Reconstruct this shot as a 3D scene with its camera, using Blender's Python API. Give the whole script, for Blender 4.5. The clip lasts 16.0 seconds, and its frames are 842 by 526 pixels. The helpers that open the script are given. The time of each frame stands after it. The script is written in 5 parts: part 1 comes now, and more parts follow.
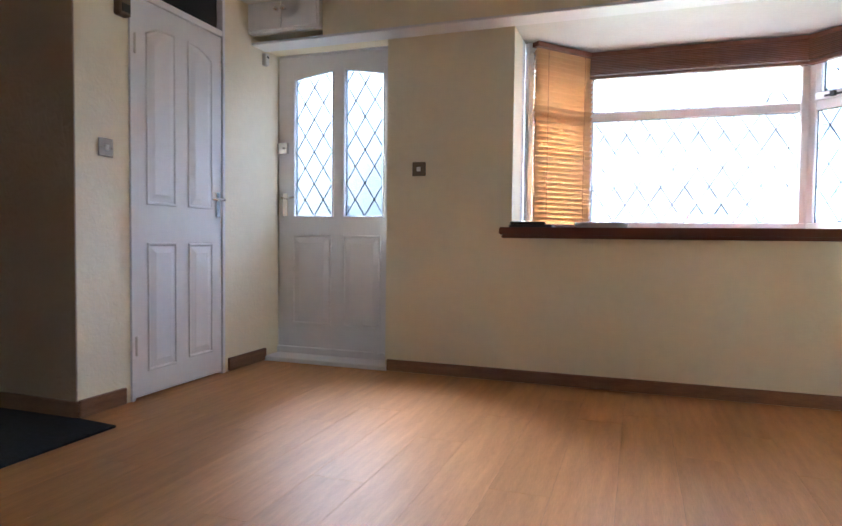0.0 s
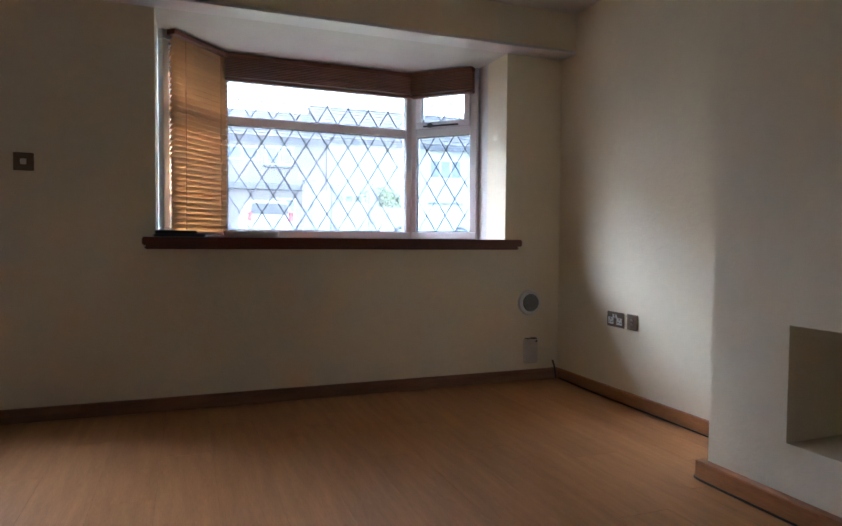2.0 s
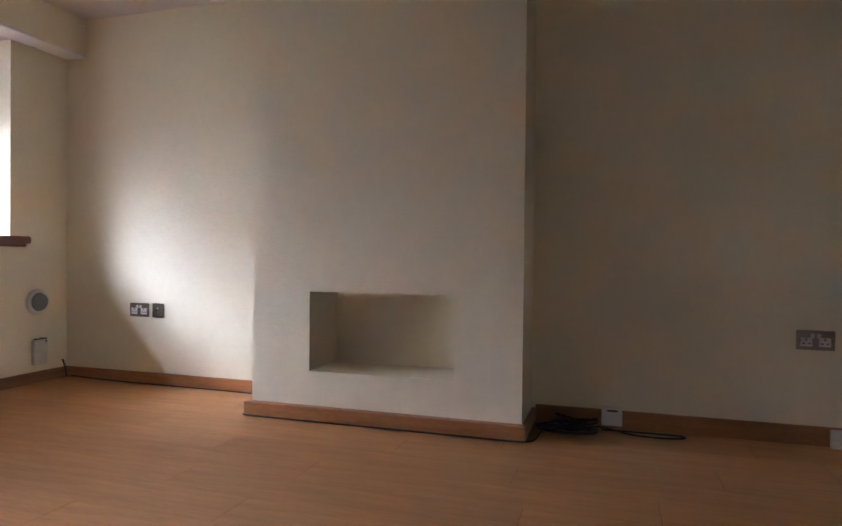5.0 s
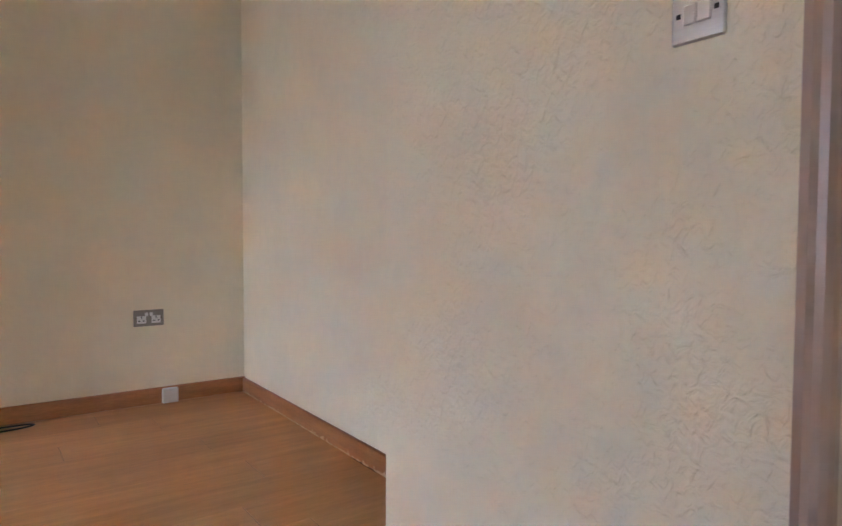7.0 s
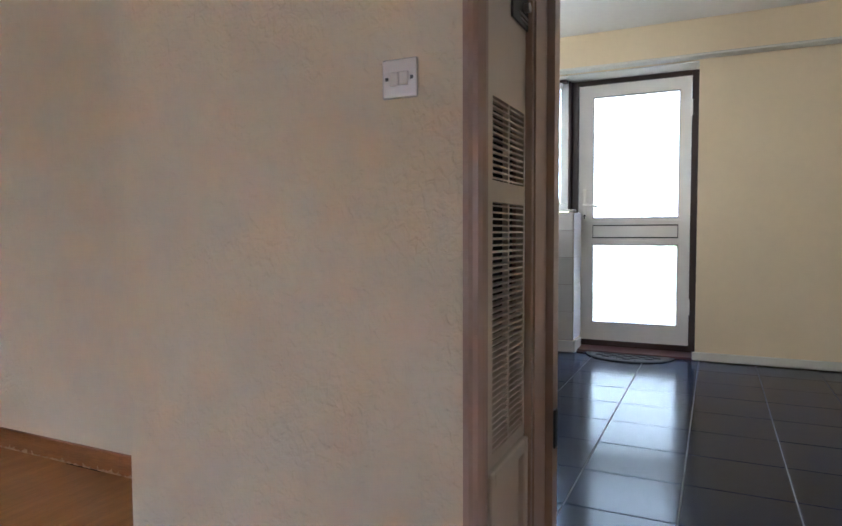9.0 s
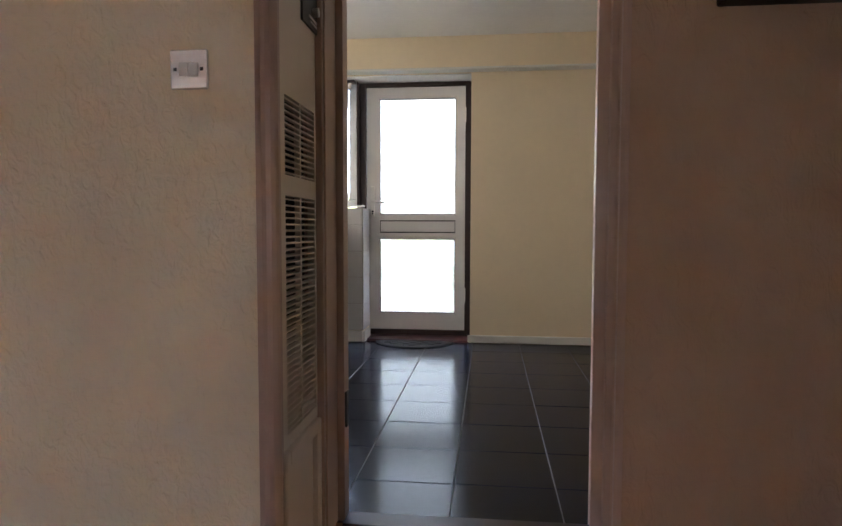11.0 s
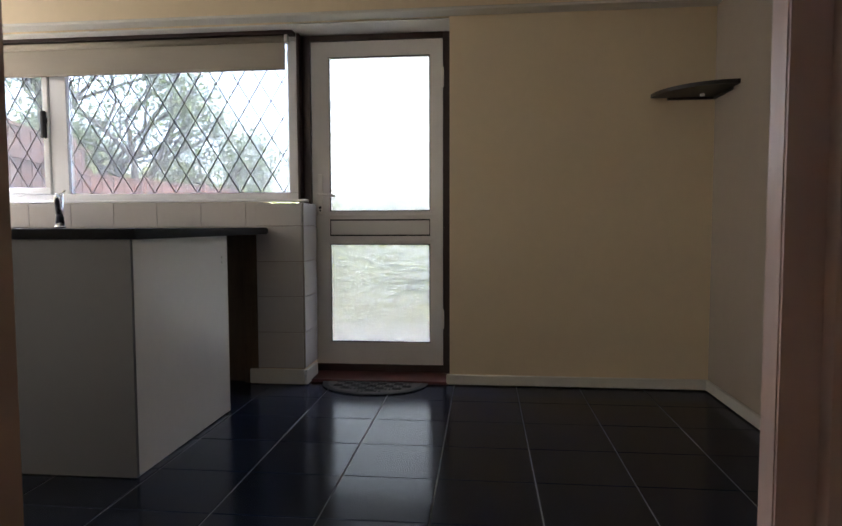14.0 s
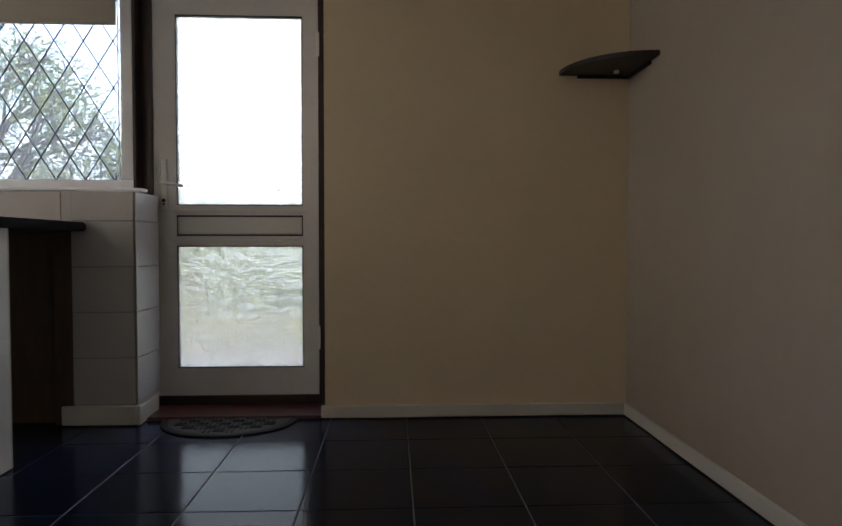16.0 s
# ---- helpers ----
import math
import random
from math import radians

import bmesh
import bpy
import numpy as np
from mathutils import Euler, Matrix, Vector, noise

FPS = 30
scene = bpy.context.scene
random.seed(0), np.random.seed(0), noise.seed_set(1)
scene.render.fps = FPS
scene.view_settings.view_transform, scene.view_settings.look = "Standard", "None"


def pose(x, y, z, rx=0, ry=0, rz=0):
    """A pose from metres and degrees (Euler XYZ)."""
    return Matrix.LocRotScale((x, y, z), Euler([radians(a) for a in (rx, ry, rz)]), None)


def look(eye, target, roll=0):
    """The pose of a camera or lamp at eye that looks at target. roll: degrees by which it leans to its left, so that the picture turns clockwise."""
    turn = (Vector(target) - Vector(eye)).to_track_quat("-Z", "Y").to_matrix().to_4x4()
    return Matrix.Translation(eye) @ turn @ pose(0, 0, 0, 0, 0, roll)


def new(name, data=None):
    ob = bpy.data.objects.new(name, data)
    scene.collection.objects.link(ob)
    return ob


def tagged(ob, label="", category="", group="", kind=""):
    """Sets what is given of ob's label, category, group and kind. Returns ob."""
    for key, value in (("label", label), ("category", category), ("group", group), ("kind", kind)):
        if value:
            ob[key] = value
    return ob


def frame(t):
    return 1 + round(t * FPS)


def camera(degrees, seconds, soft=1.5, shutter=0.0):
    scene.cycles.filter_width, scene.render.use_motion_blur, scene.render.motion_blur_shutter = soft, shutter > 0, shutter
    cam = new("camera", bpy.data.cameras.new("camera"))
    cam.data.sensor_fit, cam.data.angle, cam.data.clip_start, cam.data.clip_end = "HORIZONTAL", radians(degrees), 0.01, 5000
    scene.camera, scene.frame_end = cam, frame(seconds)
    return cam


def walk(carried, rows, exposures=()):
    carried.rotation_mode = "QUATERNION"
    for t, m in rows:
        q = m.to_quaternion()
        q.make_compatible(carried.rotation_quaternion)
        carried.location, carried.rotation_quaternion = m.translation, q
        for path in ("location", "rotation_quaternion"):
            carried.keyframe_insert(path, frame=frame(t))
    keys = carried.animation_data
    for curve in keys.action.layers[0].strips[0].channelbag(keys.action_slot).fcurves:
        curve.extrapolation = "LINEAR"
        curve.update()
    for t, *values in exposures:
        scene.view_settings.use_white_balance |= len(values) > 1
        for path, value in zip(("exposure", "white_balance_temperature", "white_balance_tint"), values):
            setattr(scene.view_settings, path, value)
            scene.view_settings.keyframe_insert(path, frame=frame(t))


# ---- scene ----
DEGREES = 68.86
cam = camera(DEGREES, 16.0, soft=1.5, shutter=0.1)
PATH = [
    (0, (2.101, 0.136, 0.842), (1.437, 2.021, 0.763), 0.67),
    (0.5, (1.972, 0.271, 0.845), (1.604, 2.235, 0.761), 0.52),
    (1, (1.852, 0.357, 0.825), (1.733, 2.353, 0.765), 0.55),
    (1.5, (1.677, 0.344, 0.876), (2.034, 2.310, 0.804), 0.46),
    (2, (1.547, 0.272, 0.915), (2.259, 2.139, 0.837), 0.49),
    (2.5, (1.399, 0.200, 0.949), (2.404, 1.928, 0.868), 0.50),
    (3, (1.314, 0.210, 0.934), (2.540, 1.788, 0.855), 0.49),
    (3.2, (1.242, 0.228, 0.907), (2.612, 1.683, 0.838), 0.90),
    (5.3, (0.568, 0.334, 0.818), (2.537, 0.681, 0.786), 0.45),
    (5.5, (0.500, 0.362, 0.834), (2.494, 0.504, 0.792), 0.43),
    (6, (0.396, 0.344, 0.866), (2.373, 0.050, 0.802), 0.27),
    (6.5, (0.398, 0.256, 0.887), (2.264, -0.458, 0.797), 0.23),
    (7, (0.272, 0.145, 0.904), (1.900, -1.013, 0.819), 0.21),
    (7.5, (0.245, 0.199, 0.934), (1.626, -1.245, 0.838), 0.01),
    (8, (0.154, 0.296, 0.936), (1.402, -1.264, 0.854), -0.79),
    (8.5, (0.154, 0.392, 0.921), (1.252, -1.277, 0.832), -0.50),
    (9, (0.164, 0.480, 0.907), (1.027, -1.321, 0.807), -0.23),
    (9.5, (0.160, 0.562, 0.901), (0.783, -1.335, 0.796), -0.09),
    (10, (0.140, 0.641, 0.885), (0.556, -1.313, 0.776), 0.10),
    (10.2, (0.139, 0.654, 0.881), (0.477, -1.315, 0.775), 0.01),
    (12.3, (0.133, 0.193, 0.939), (0.315, -1.794, 0.814), 0.17),
    (12.5, (0.130, 0.118, 0.929), (0.316, -1.869, 0.805), 0.13),
    (13, (0.123, -0.126, 0.919), (0.318, -2.112, 0.790), -0.01),
    (13.5, (0.134, -0.408, 0.930), (0.318, -2.395, 0.797), 0.16),
    (14, (0.090, -0.703, 0.917), (0.292, -2.689, 0.796), -0.18),
    (14.5, (0.086, -0.944, 0.871), (0.316, -2.928, 0.769), -0.20),
    (15, (0.098, -1.144, 0.871), (0.285, -3.133, 0.774), -0.07),
    (15.5, (0.047, -1.254, 0.818), (0.119, -3.251, 0.752), 0.03),
    (16, (-0.036, -1.333, 0.815), (-0.127, -3.330, 0.754), 0.03),
]
EXPOSURES = [(0.0, 6.2, 4950, 8), (0.6, 5.5, 4950, 8), (1.2, 5.0, 4950, 8), (3.2, 4.5, 4950, 8), (5.3, 6.1, 4950, 12), (6.2, 7.15, 4950, 12), (7.0, 7.1, 4950, 12), (8.5, 6.8, 5050, 14), (9.5, 6.2, 5350, 17), (10.2, 6.0, 5600, 19), (12.5, 5.6, 5900, 21), (13.5, 5.15, 6000, 21), (14.5, 4.8, 6000, 20), (16.0, 4.6, 5950, 20)]
walk(cam, [(t, look(eye, target, roll)) for t, eye, target, roll in PATH], EXPOSURES)

# ---- world and sun: bright overcast day ----
SUN_EL, SUN_ROT = radians(38), radians(42)
world = bpy.data.worlds.new("overcast_sky")
scene.world = world
world.use_nodes = True
wn = world.node_tree
sky = wn.nodes.new("ShaderNodeTexSky")
sky.sky_type, sky.sun_disc, sky.sun_elevation, sky.sun_rotation = "NISHITA", False, SUN_EL, -SUN_ROT
sky.air_density, sky.dust_density, sky.ozone_density = 1.0, 4.0, 1.0
pale = wn.nodes.new("ShaderNodeMixRGB")
pale.inputs["Fac"].default_value = 0.42
pale.inputs["Color2"].default_value = (5.3, 6.0, 6.9, 1)
wn.links.new(sky.outputs["Color"], pale.inputs["Color1"])
wn.links.new(pale.outputs["Color"], wn.nodes["Background"].inputs["Color"])
wn.nodes["Background"].inputs["Strength"].default_value = 0.15
sun = new("sun", bpy.data.lights.new("sun", "SUN"))
sun.data.energy, sun.data.angle, sun.data.color = 0.34, radians(36), (1.0, 0.98, 0.95)
sun.matrix_world = look((-math.sin(SUN_ROT) * math.cos(SUN_EL) * 60, math.cos(SUN_ROT) * math.cos(SUN_EL) * 60, math.sin(SUN_EL) * 60), (0, 0, 0))

lamp = new("kitchen_fill", bpy.data.lights.new("kitchen_fill", "AREA"))
lamp.data.shape, lamp.data.size, lamp.data.size_y, lamp.data.energy, lamp.data.color = "RECTANGLE", 0.26, 0.75, 2.5, (0.92, 0.95, 1.0)
lamp.matrix_world = look((3.30, -4.33, 1.55), (3.7, -2.4, 1.0))   # added out-of-view fill for skylight, in the opening of the kitchen's east casement

# ---- materials ----
def material(name, color, rough=0.6, metal=0.0, vary=0.12, scale=6.0, bump=0.0, bump_scale=60.0, deep=0.003, whirl=0.0, fine=None, stretch=(1, 1, 1), coat=0.0, spec=0.5, per_object=0.0):
    m = bpy.data.materials.new(name)
    m.use_nodes = True
    nt = m.node_tree
    b = nt.nodes["Principled BSDF"]
    b.inputs["Roughness"].default_value, b.inputs["Metallic"].default_value = rough, metal
    b.inputs["Coat Weight"].default_value = coat
    b.inputs["Specular IOR Level"].default_value = spec
    co = nt.nodes.new("ShaderNodeTexCoord")
    mp = nt.nodes.new("ShaderNodeMapping")
    mp.inputs["Scale"].default_value = stretch
    nt.links.new(co.outputs["Object"], mp.inputs["Vector"])
    n1 = nt.nodes.new("ShaderNodeTexNoise")
    n1.inputs["Scale"].default_value, n1.inputs["Detail"].default_value = scale, 5
    n2 = nt.nodes.new("ShaderNodeTexNoise")
    n2.inputs["Scale"].default_value, n2.inputs["Detail"].default_value = fine or scale * 9, 3
    add = nt.nodes.new("ShaderNodeMath")
    add.operation = "MULTIPLY_ADD"
    add.inputs[1].default_value = 0.4
    half = nt.nodes.new("ShaderNodeMath")
    half.operation = "MULTIPLY"
    half.inputs[1].default_value = 0.6
    for n in (n1, n2):
        nt.links.new(mp.outputs["Vector"], n.inputs["Vector"])
    nt.links.new(n1.outputs["Fac"], half.inputs[0])
    nt.links.new(n2.outputs["Fac"], add.inputs[0])
    nt.links.new(half.outputs[0], add.inputs[2])
    ramp = nt.nodes.new("ShaderNodeValToRGB")
    c = Vector(color)
    ramp.color_ramp.elements[0].position, ramp.color_ramp.elements[1].position = 0.3, 0.7
    ramp.color_ramp.elements[0].color = (*(c * (1 - vary)), 1)
    ramp.color_ramp.elements[1].color = (*[min(v * (1 + vary), 1) for v in c], 1)
    nt.links.new(add.outputs[0], ramp.inputs["Fac"])
    out = ramp.outputs["Color"]
    if per_object:
        info = nt.nodes.new("ShaderNodeObjectInfo")
        hsv = nt.nodes.new("ShaderNodeHueSaturation")
        rng = nt.nodes.new("ShaderNodeMapRange")
        rng.inputs["To Min"].default_value, rng.inputs["To Max"].default_value = 1 - per_object, 1 + per_object
        nt.links.new(info.outputs["Random"], rng.inputs["Value"])
        nt.links.new(rng.outputs["Result"], hsv.inputs["Value"])
        nt.links.new(out, hsv.inputs["Color"])
        out = hsv.outputs["Color"]
    nt.links.new(out, b.inputs["Base Color"])
    if bump:
        bp = nt.nodes.new("ShaderNodeBump")
        bp.inputs["Strength"].default_value, bp.inputs["Distance"].default_value = bump, deep
        n3 = nt.nodes.new("ShaderNodeTexNoise")
        n3.inputs["Scale"].default_value, n3.inputs["Detail"].default_value, n3.inputs["Distortion"].default_value = bump_scale, 4, whirl
        nt.links.new(mp.outputs["Vector"], n3.inputs["Vector"])
        nt.links.new(n3.outputs["Fac"], bp.inputs["Height"])
        nt.links.new(bp.outputs["Normal"], b.inputs["Normal"])
    return m


def glass(name, rough=0.0, tint=(0.97, 0.99, 0.98), relief=0.0, scale=30.0, veil=0.0):
    """Window glass; relief presses curling ridges into it, veil mixes in a pale wash that imitates outdoor glare."""
    m = bpy.data.materials.new(name)
    m.use_nodes = True
    nt = m.node_tree
    b = nt.nodes["Principled BSDF"]
    b.inputs["Base Color"].default_value = (*tint, 1)
    b.inputs["Transmission Weight"].default_value, b.inputs["Roughness"].default_value, b.inputs["IOR"].default_value = 1.0, rough, 1.45
    if relief:
        co = nt.nodes.new("ShaderNodeTexCoord")
        curl = nt.nodes.new("ShaderNodeTexNoise")
        curl.inputs["Scale"].default_value, curl.inputs["Detail"].default_value, curl.inputs["Distortion"].default_value = scale, 0.0, 1.6
        nt.links.new(co.outputs["Object"], curl.inputs["Vector"])
        last = curl.outputs["Fac"]
        for op, value in (("MULTIPLY", 5.0), ("FRACT", 0.0), ("SUBTRACT", 0.5), ("ABSOLUTE", 0.0), ("MULTIPLY", 5.0), ("MINIMUM", 1.0)):
            step = nt.nodes.new("ShaderNodeMath")
            step.operation = op
            step.inputs[1].default_value = value
            nt.links.new(last, step.inputs[0])
            last = step.outputs[0]
        bp = nt.nodes.new("ShaderNodeBump")
        bp.inputs["Strength"].default_value, bp.inputs["Distance"].default_value = relief, 0.004
        nt.links.new(last, bp.inputs["Height"])
        nt.links.new(bp.outputs["Normal"], b.inputs["Normal"])
    if veil:
        film, mx = nt.nodes.new("ShaderNodeBsdfTranslucent"), nt.nodes.new("ShaderNodeMixShader")
        film.inputs["Color"].default_value, mx.inputs["Fac"].default_value = (0.9, 0.9, 0.88, 1), veil
        nt.links.new(b.outputs["BSDF"], mx.inputs[1])
        nt.links.new(film.outputs["BSDF"], mx.inputs[2])
        nt.links.new(mx.outputs["Shader"], nt.nodes["Material Output"].inputs["Surface"])
    return m


CREAM = (0.87, 0.785, 0.60)
WALL = material("cream_emulsion_on_textured_plaster", CREAM, 0.75, vary=0.035, scale=2.2, bump=1.0, bump_scale=50, deep=0.0058, whirl=0.9, stretch=(1, 1, 0.75))
FLATW = material("cream_emulsion_on_lightly_textured_plaster", CREAM, 0.75, vary=0.035, scale=2.2, bump=0.6, bump_scale=34, deep=0.004, whirl=1.0)
# a tan darker than CREAM, for the passage wall and stair foot
TAN = material("tan_textured_plaster", (0.47, 0.325, 0.225), 0.75, vary=0.04, scale=2.2, bump=1.0, bump_scale=22, deep=0.009, whirl=1.6, stretch=(1, 1, 0.6))
WALLK = material("cream_kitchen_emulsion", (0.79, 0.655, 0.45), 0.7, vary=0.03, scale=2.5, bump=0.2, bump_scale=70)
# WALLK darkened: the side wall's shade is put into its colour
WALLK_SHADE = material("shaded_kitchen_emulsion", (0.42, 0.36, 0.29), 0.7, vary=0.03, scale=2.5, bump=0.2, bump_scale=70)
WHITEWALL = material("white_soffit_paint", (0.74, 0.73, 0.70), 0.8, vary=0.05, scale=5, bump=0.6, bump_scale=55)
CEIL = material("ceiling_paint", (0.80, 0.77, 0.70), 0.85, vary=0.04, scale=3, bump=0.3, bump_scale=80)
GLOSS = material("white_gloss_paint", (0.82, 0.80, 0.81), 0.32, vary=0.03, scale=4, bump=0.08, bump_scale=50)
TRIMW = material("aged_white_gloss_trim", (0.47, 0.335, 0.265), 0.3, vary=0.06, scale=7, bump=0.12, bump_scale=60, stretch=(1, 1, 0.2))
UPVC = material("white_upvc", (0.78, 0.79, 0.80), 0.3, vary=0.02, scale=3)
ALU = material("off_white_painted_door", (0.72, 0.70, 0.68), 0.35, vary=0.04, scale=8, bump=0.06, bump_scale=90)
PINE = material("orange_pine_skirting", (0.37, 0.155, 0.052), 0.42, vary=0.35, scale=3, fine=30, bump=0.2, bump_scale=40, stretch=(1, 1, 9))
CHIP = material("bare_chipped_wood", (0.58, 0.40, 0.25), 0.8, vary=0.25, scale=20)
PEWTER = material("aged_pewter_plate", (0.30, 0.27, 0.235), 0.35, 0.8, vary=0.12)
# the wood of PINE, darkened for the runs that lie in shade
SKIRT = material("shaded_pine_skirting", (0.24, 0.12, 0.062), 0.45, vary=0.35, scale=3, fine=30, bump=0.2, bump_scale=40, stretch=(1, 1, 9))
SKIRTW = material("white_painted_skirting", (0.70, 0.67, 0.60), 0.4, vary=0.04, scale=8)
LAM = material("beech_laminate", (0.53, 0.262, 0.105), 0.45, vary=0.19, scale=3.0, fine=26, stretch=(9, 0.8, 1), per_object=0.06, bump=0.03, bump_scale=30, spec=0.13)
LAMGAP = material("dark_floor_joint", (0.13, 0.06, 0.028), 0.7)
SILLWOOD = material("mahogany_stained_sill", (0.13, 0.035, 0.016), 0.35, vary=0.3, scale=4, fine=40, stretch=(0.6, 6, 6), bump=0.1)
# SLATWOOD's wood darkened, to colour in the shade on the raised slats
BLINDWOOD = material("shaded_basswood_slat", (0.20, 0.083, 0.048), 0.4, vary=0.2, scale=3, fine=30, stretch=(1, 1, 8), per_object=0.12)
def translucent(m, share_of=0.35, tint=(0.75, 0.42, 0.16)):
    """Lets some light through thin wood or cloth."""
    nt = m.node_tree
    tr, mx = nt.nodes.new("ShaderNodeBsdfTranslucent"), nt.nodes.new("ShaderNodeMixShader")
    tr.inputs["Color"].default_value, mx.inputs["Fac"].default_value = (*tint, 1), share_of
    nt.links.new(nt.nodes["Principled BSDF"].outputs["BSDF"], mx.inputs[1])
    nt.links.new(tr.outputs["BSDF"], mx.inputs[2])
    nt.links.new(mx.outputs["Shader"], nt.nodes["Material Output"].inputs["Surface"])
    return m


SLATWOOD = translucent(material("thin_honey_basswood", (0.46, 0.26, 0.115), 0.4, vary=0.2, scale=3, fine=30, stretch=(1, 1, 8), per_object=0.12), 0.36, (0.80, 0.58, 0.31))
TILE = material("black_slate_tile", (0.007, 0.010, 0.019), 0.17, vary=0.4, scale=3, fine=30, bump=0.12, bump_scale=14, per_object=0.25, spec=0.14)
GROUT = material("grey_grout", (0.20, 0.19, 0.18), 0.9, vary=0.2, scale=20)
WTILE = material("off_white_ceramic_tile", (0.52, 0.495, 0.475), 0.22, vary=0.03, scale=5, per_object=0.03)
WGROUT = material("dirty_tile_grout", (0.33, 0.30, 0.27), 0.9, vary=0.2)
DARKWOOD = material("dark_mahogany_door_frame", (0.030, 0.014, 0.011), 0.35, vary=0.3, scale=5, stretch=(6, 6, 0.6))
REDSILL = material("red_brown_threshold", (0.075, 0.018, 0.012), 0.35, vary=0.25, scale=8)
CHROME = material("polished_chrome", (0.75, 0.75, 0.76), 0.15, 1.0, vary=0.03)
STEEL = material("brushed_steel_plate", (0.60, 0.58, 0.55), 0.28, 1.0, vary=0.06, stretch=(1, 1, 12))
BRONZE = material("dark_bronze_plate", (0.19, 0.145, 0.105), 0.32, 0.8, vary=0.15)
WPLAST = material("white_plastic", (0.76, 0.74, 0.70), 0.35, vary=0.02)
BLACK = material("black_plastic", (0.012, 0.012, 0.013), 0.35, vary=0.2)
RUBBER = material("black_rubber", (0.02, 0.02, 0.021), 0.7, vary=0.3)
DARK = material("duct_shade_black", (0.012, 0.011, 0.010), 0.9)
GRILLEP = material("cream_enamel_panel", (0.72, 0.63, 0.525), 0.35, vary=0.03, scale=5)
WORKTOP = material("black_gloss_laminate_worktop", (0.007, 0.007, 0.008), 0.35, vary=0.3, scale=60, spec=0.06)
GREYP = material("grey_brown_plastic", (0.64, 0.58, 0.51), 0.5, vary=0.15, scale=12)
# much darker than UNITW, only for the back of the base unit
UNITG = material("dark_grey_unit_back", (0.10, 0.10, 0.105), 0.4, vary=0.03, scale=3)
UNITW = material("white_melamine_panel", (0.80, 0.78, 0.75), 0.35, vary=0.025, scale=3)
BATTEN = material("raw_softwood_batten", (0.11, 0.07, 0.038), 0.7, vary=0.3, scale=4, stretch=(8, 8, 1))
SHELFB = material("black_ash_shelf", (0.018, 0.014, 0.013), 0.35, vary=0.3, scale=8)
CARPET = material("charcoal_carpet", (0.035, 0.038, 0.047), 0.95, vary=0.45, scale=60, fine=300, bump=0.8, bump_scale=250)
BLINDFAB = material("cream_roller_fabric", (0.36, 0.325, 0.27), 0.85, vary=0.04, scale=4, bump=0.1, bump_scale=200, stretch=(1, 1, 6))
LEAD = material("dull_lead", (0.035, 0.036, 0.038), 0.55, 0.4, vary=0.2)
# tint dims the overbright outdoor view, veil imitates its washed-out glare
PANE = glass("view_dimming_glass", tint=(0.33, 0.316, 0.298), veil=0.02)
KPANE = glass("view_dimming_kitchen_glass", tint=(0.125, 0.126, 0.121), veil=0.055)
OBSC = glass("patterned_obscure_glass", 0.14, (0.126, 0.116, 0.090), relief=0.42, scale=21, veil=0.03)
OBSC2 = glass("dimming_blue_obscure_glass", 0.38, (0.023, 0.0265, 0.029), relief=0.2, scale=14)
BRICK = material("pale_render", (0.55, 0.50, 0.44), 0.85, vary=0.1, scale=3, bump=0.3)
ROOFT = material("grey_roof_tiles", (0.085, 0.08, 0.08), 0.8, vary=0.25, scale=8)
GRASS = material("rough_grass", (0.18, 0.195, 0.07), 0.95, vary=0.5, scale=2, fine=40, bump=0.8, bump_scale=30)
FENCE = material("red_brown_fence_stain", (0.18, 0.085, 0.062), 0.8, vary=0.25, scale=4, stretch=(6, 6, 0.6))
BARK = material("grey_bark", (0.05, 0.045, 0.036), 0.9, vary=0.35, scale=8, bump=0.7, bump_scale=30, stretch=(1, 1, 0.3))
LEAF = translucent(material("spring_leaf_green", (0.16, 0.21, 0.075), 0.6, vary=0.4, scale=0.6), 0.3, (0.36, 0.50, 0.16))
ROAD = material("asphalt", (0.055, 0.055, 0.057), 0.9, vary=0.2, scale=3, fine=60)


# ---- building helpers ----
def box(bm, x0, x1, y0, y1, z0, z1):
    m = Matrix.Translation(((x0 + x1) / 2, (y0 + y1) / 2, (z0 + z1) / 2)) @ Matrix.Diagonal((abs(x1 - x0), abs(y1 - y0), abs(z1 - z0), 1))
    return bmesh.ops.create_cube(bm, size=1, matrix=m)["verts"]


def round_edges(bm, width=0.003, segments=1, edges=None):
    bmesh.ops.bevel(bm, geom=edges or bm.edges[:], offset=width, segments=segments, affect="EDGES", clamp_overlap=True)


def tube(bm, a, b, r, r2=None, n=12):
    a, b = Vector(a), Vector(b)
    m = Matrix.Translation((a + b) / 2) @ (b - a).to_track_quat("Z", "Y").to_matrix().to_4x4()
    return bmesh.ops.create_cone(bm, cap_ends=True, segments=n, radius1=r, radius2=r if r2 is None else r2, depth=(b - a).length, matrix=m)["verts"]


def prism(bm, points, z0, z1):
    low = [bm.verts.new((x, y, z0)) for x, y in points]
    top = [bm.verts.new((x, y, z1)) for x, y in points]
    n = len(points)
    bm.faces.new(low[::-1])
    bm.faces.new(top)
    for i in range(n):
        bm.faces.new((low[i], low[(i + 1) % n], top[(i + 1) % n], top[i]))
    bmesh.ops.recalc_face_normals(bm, faces=bm.faces[:])


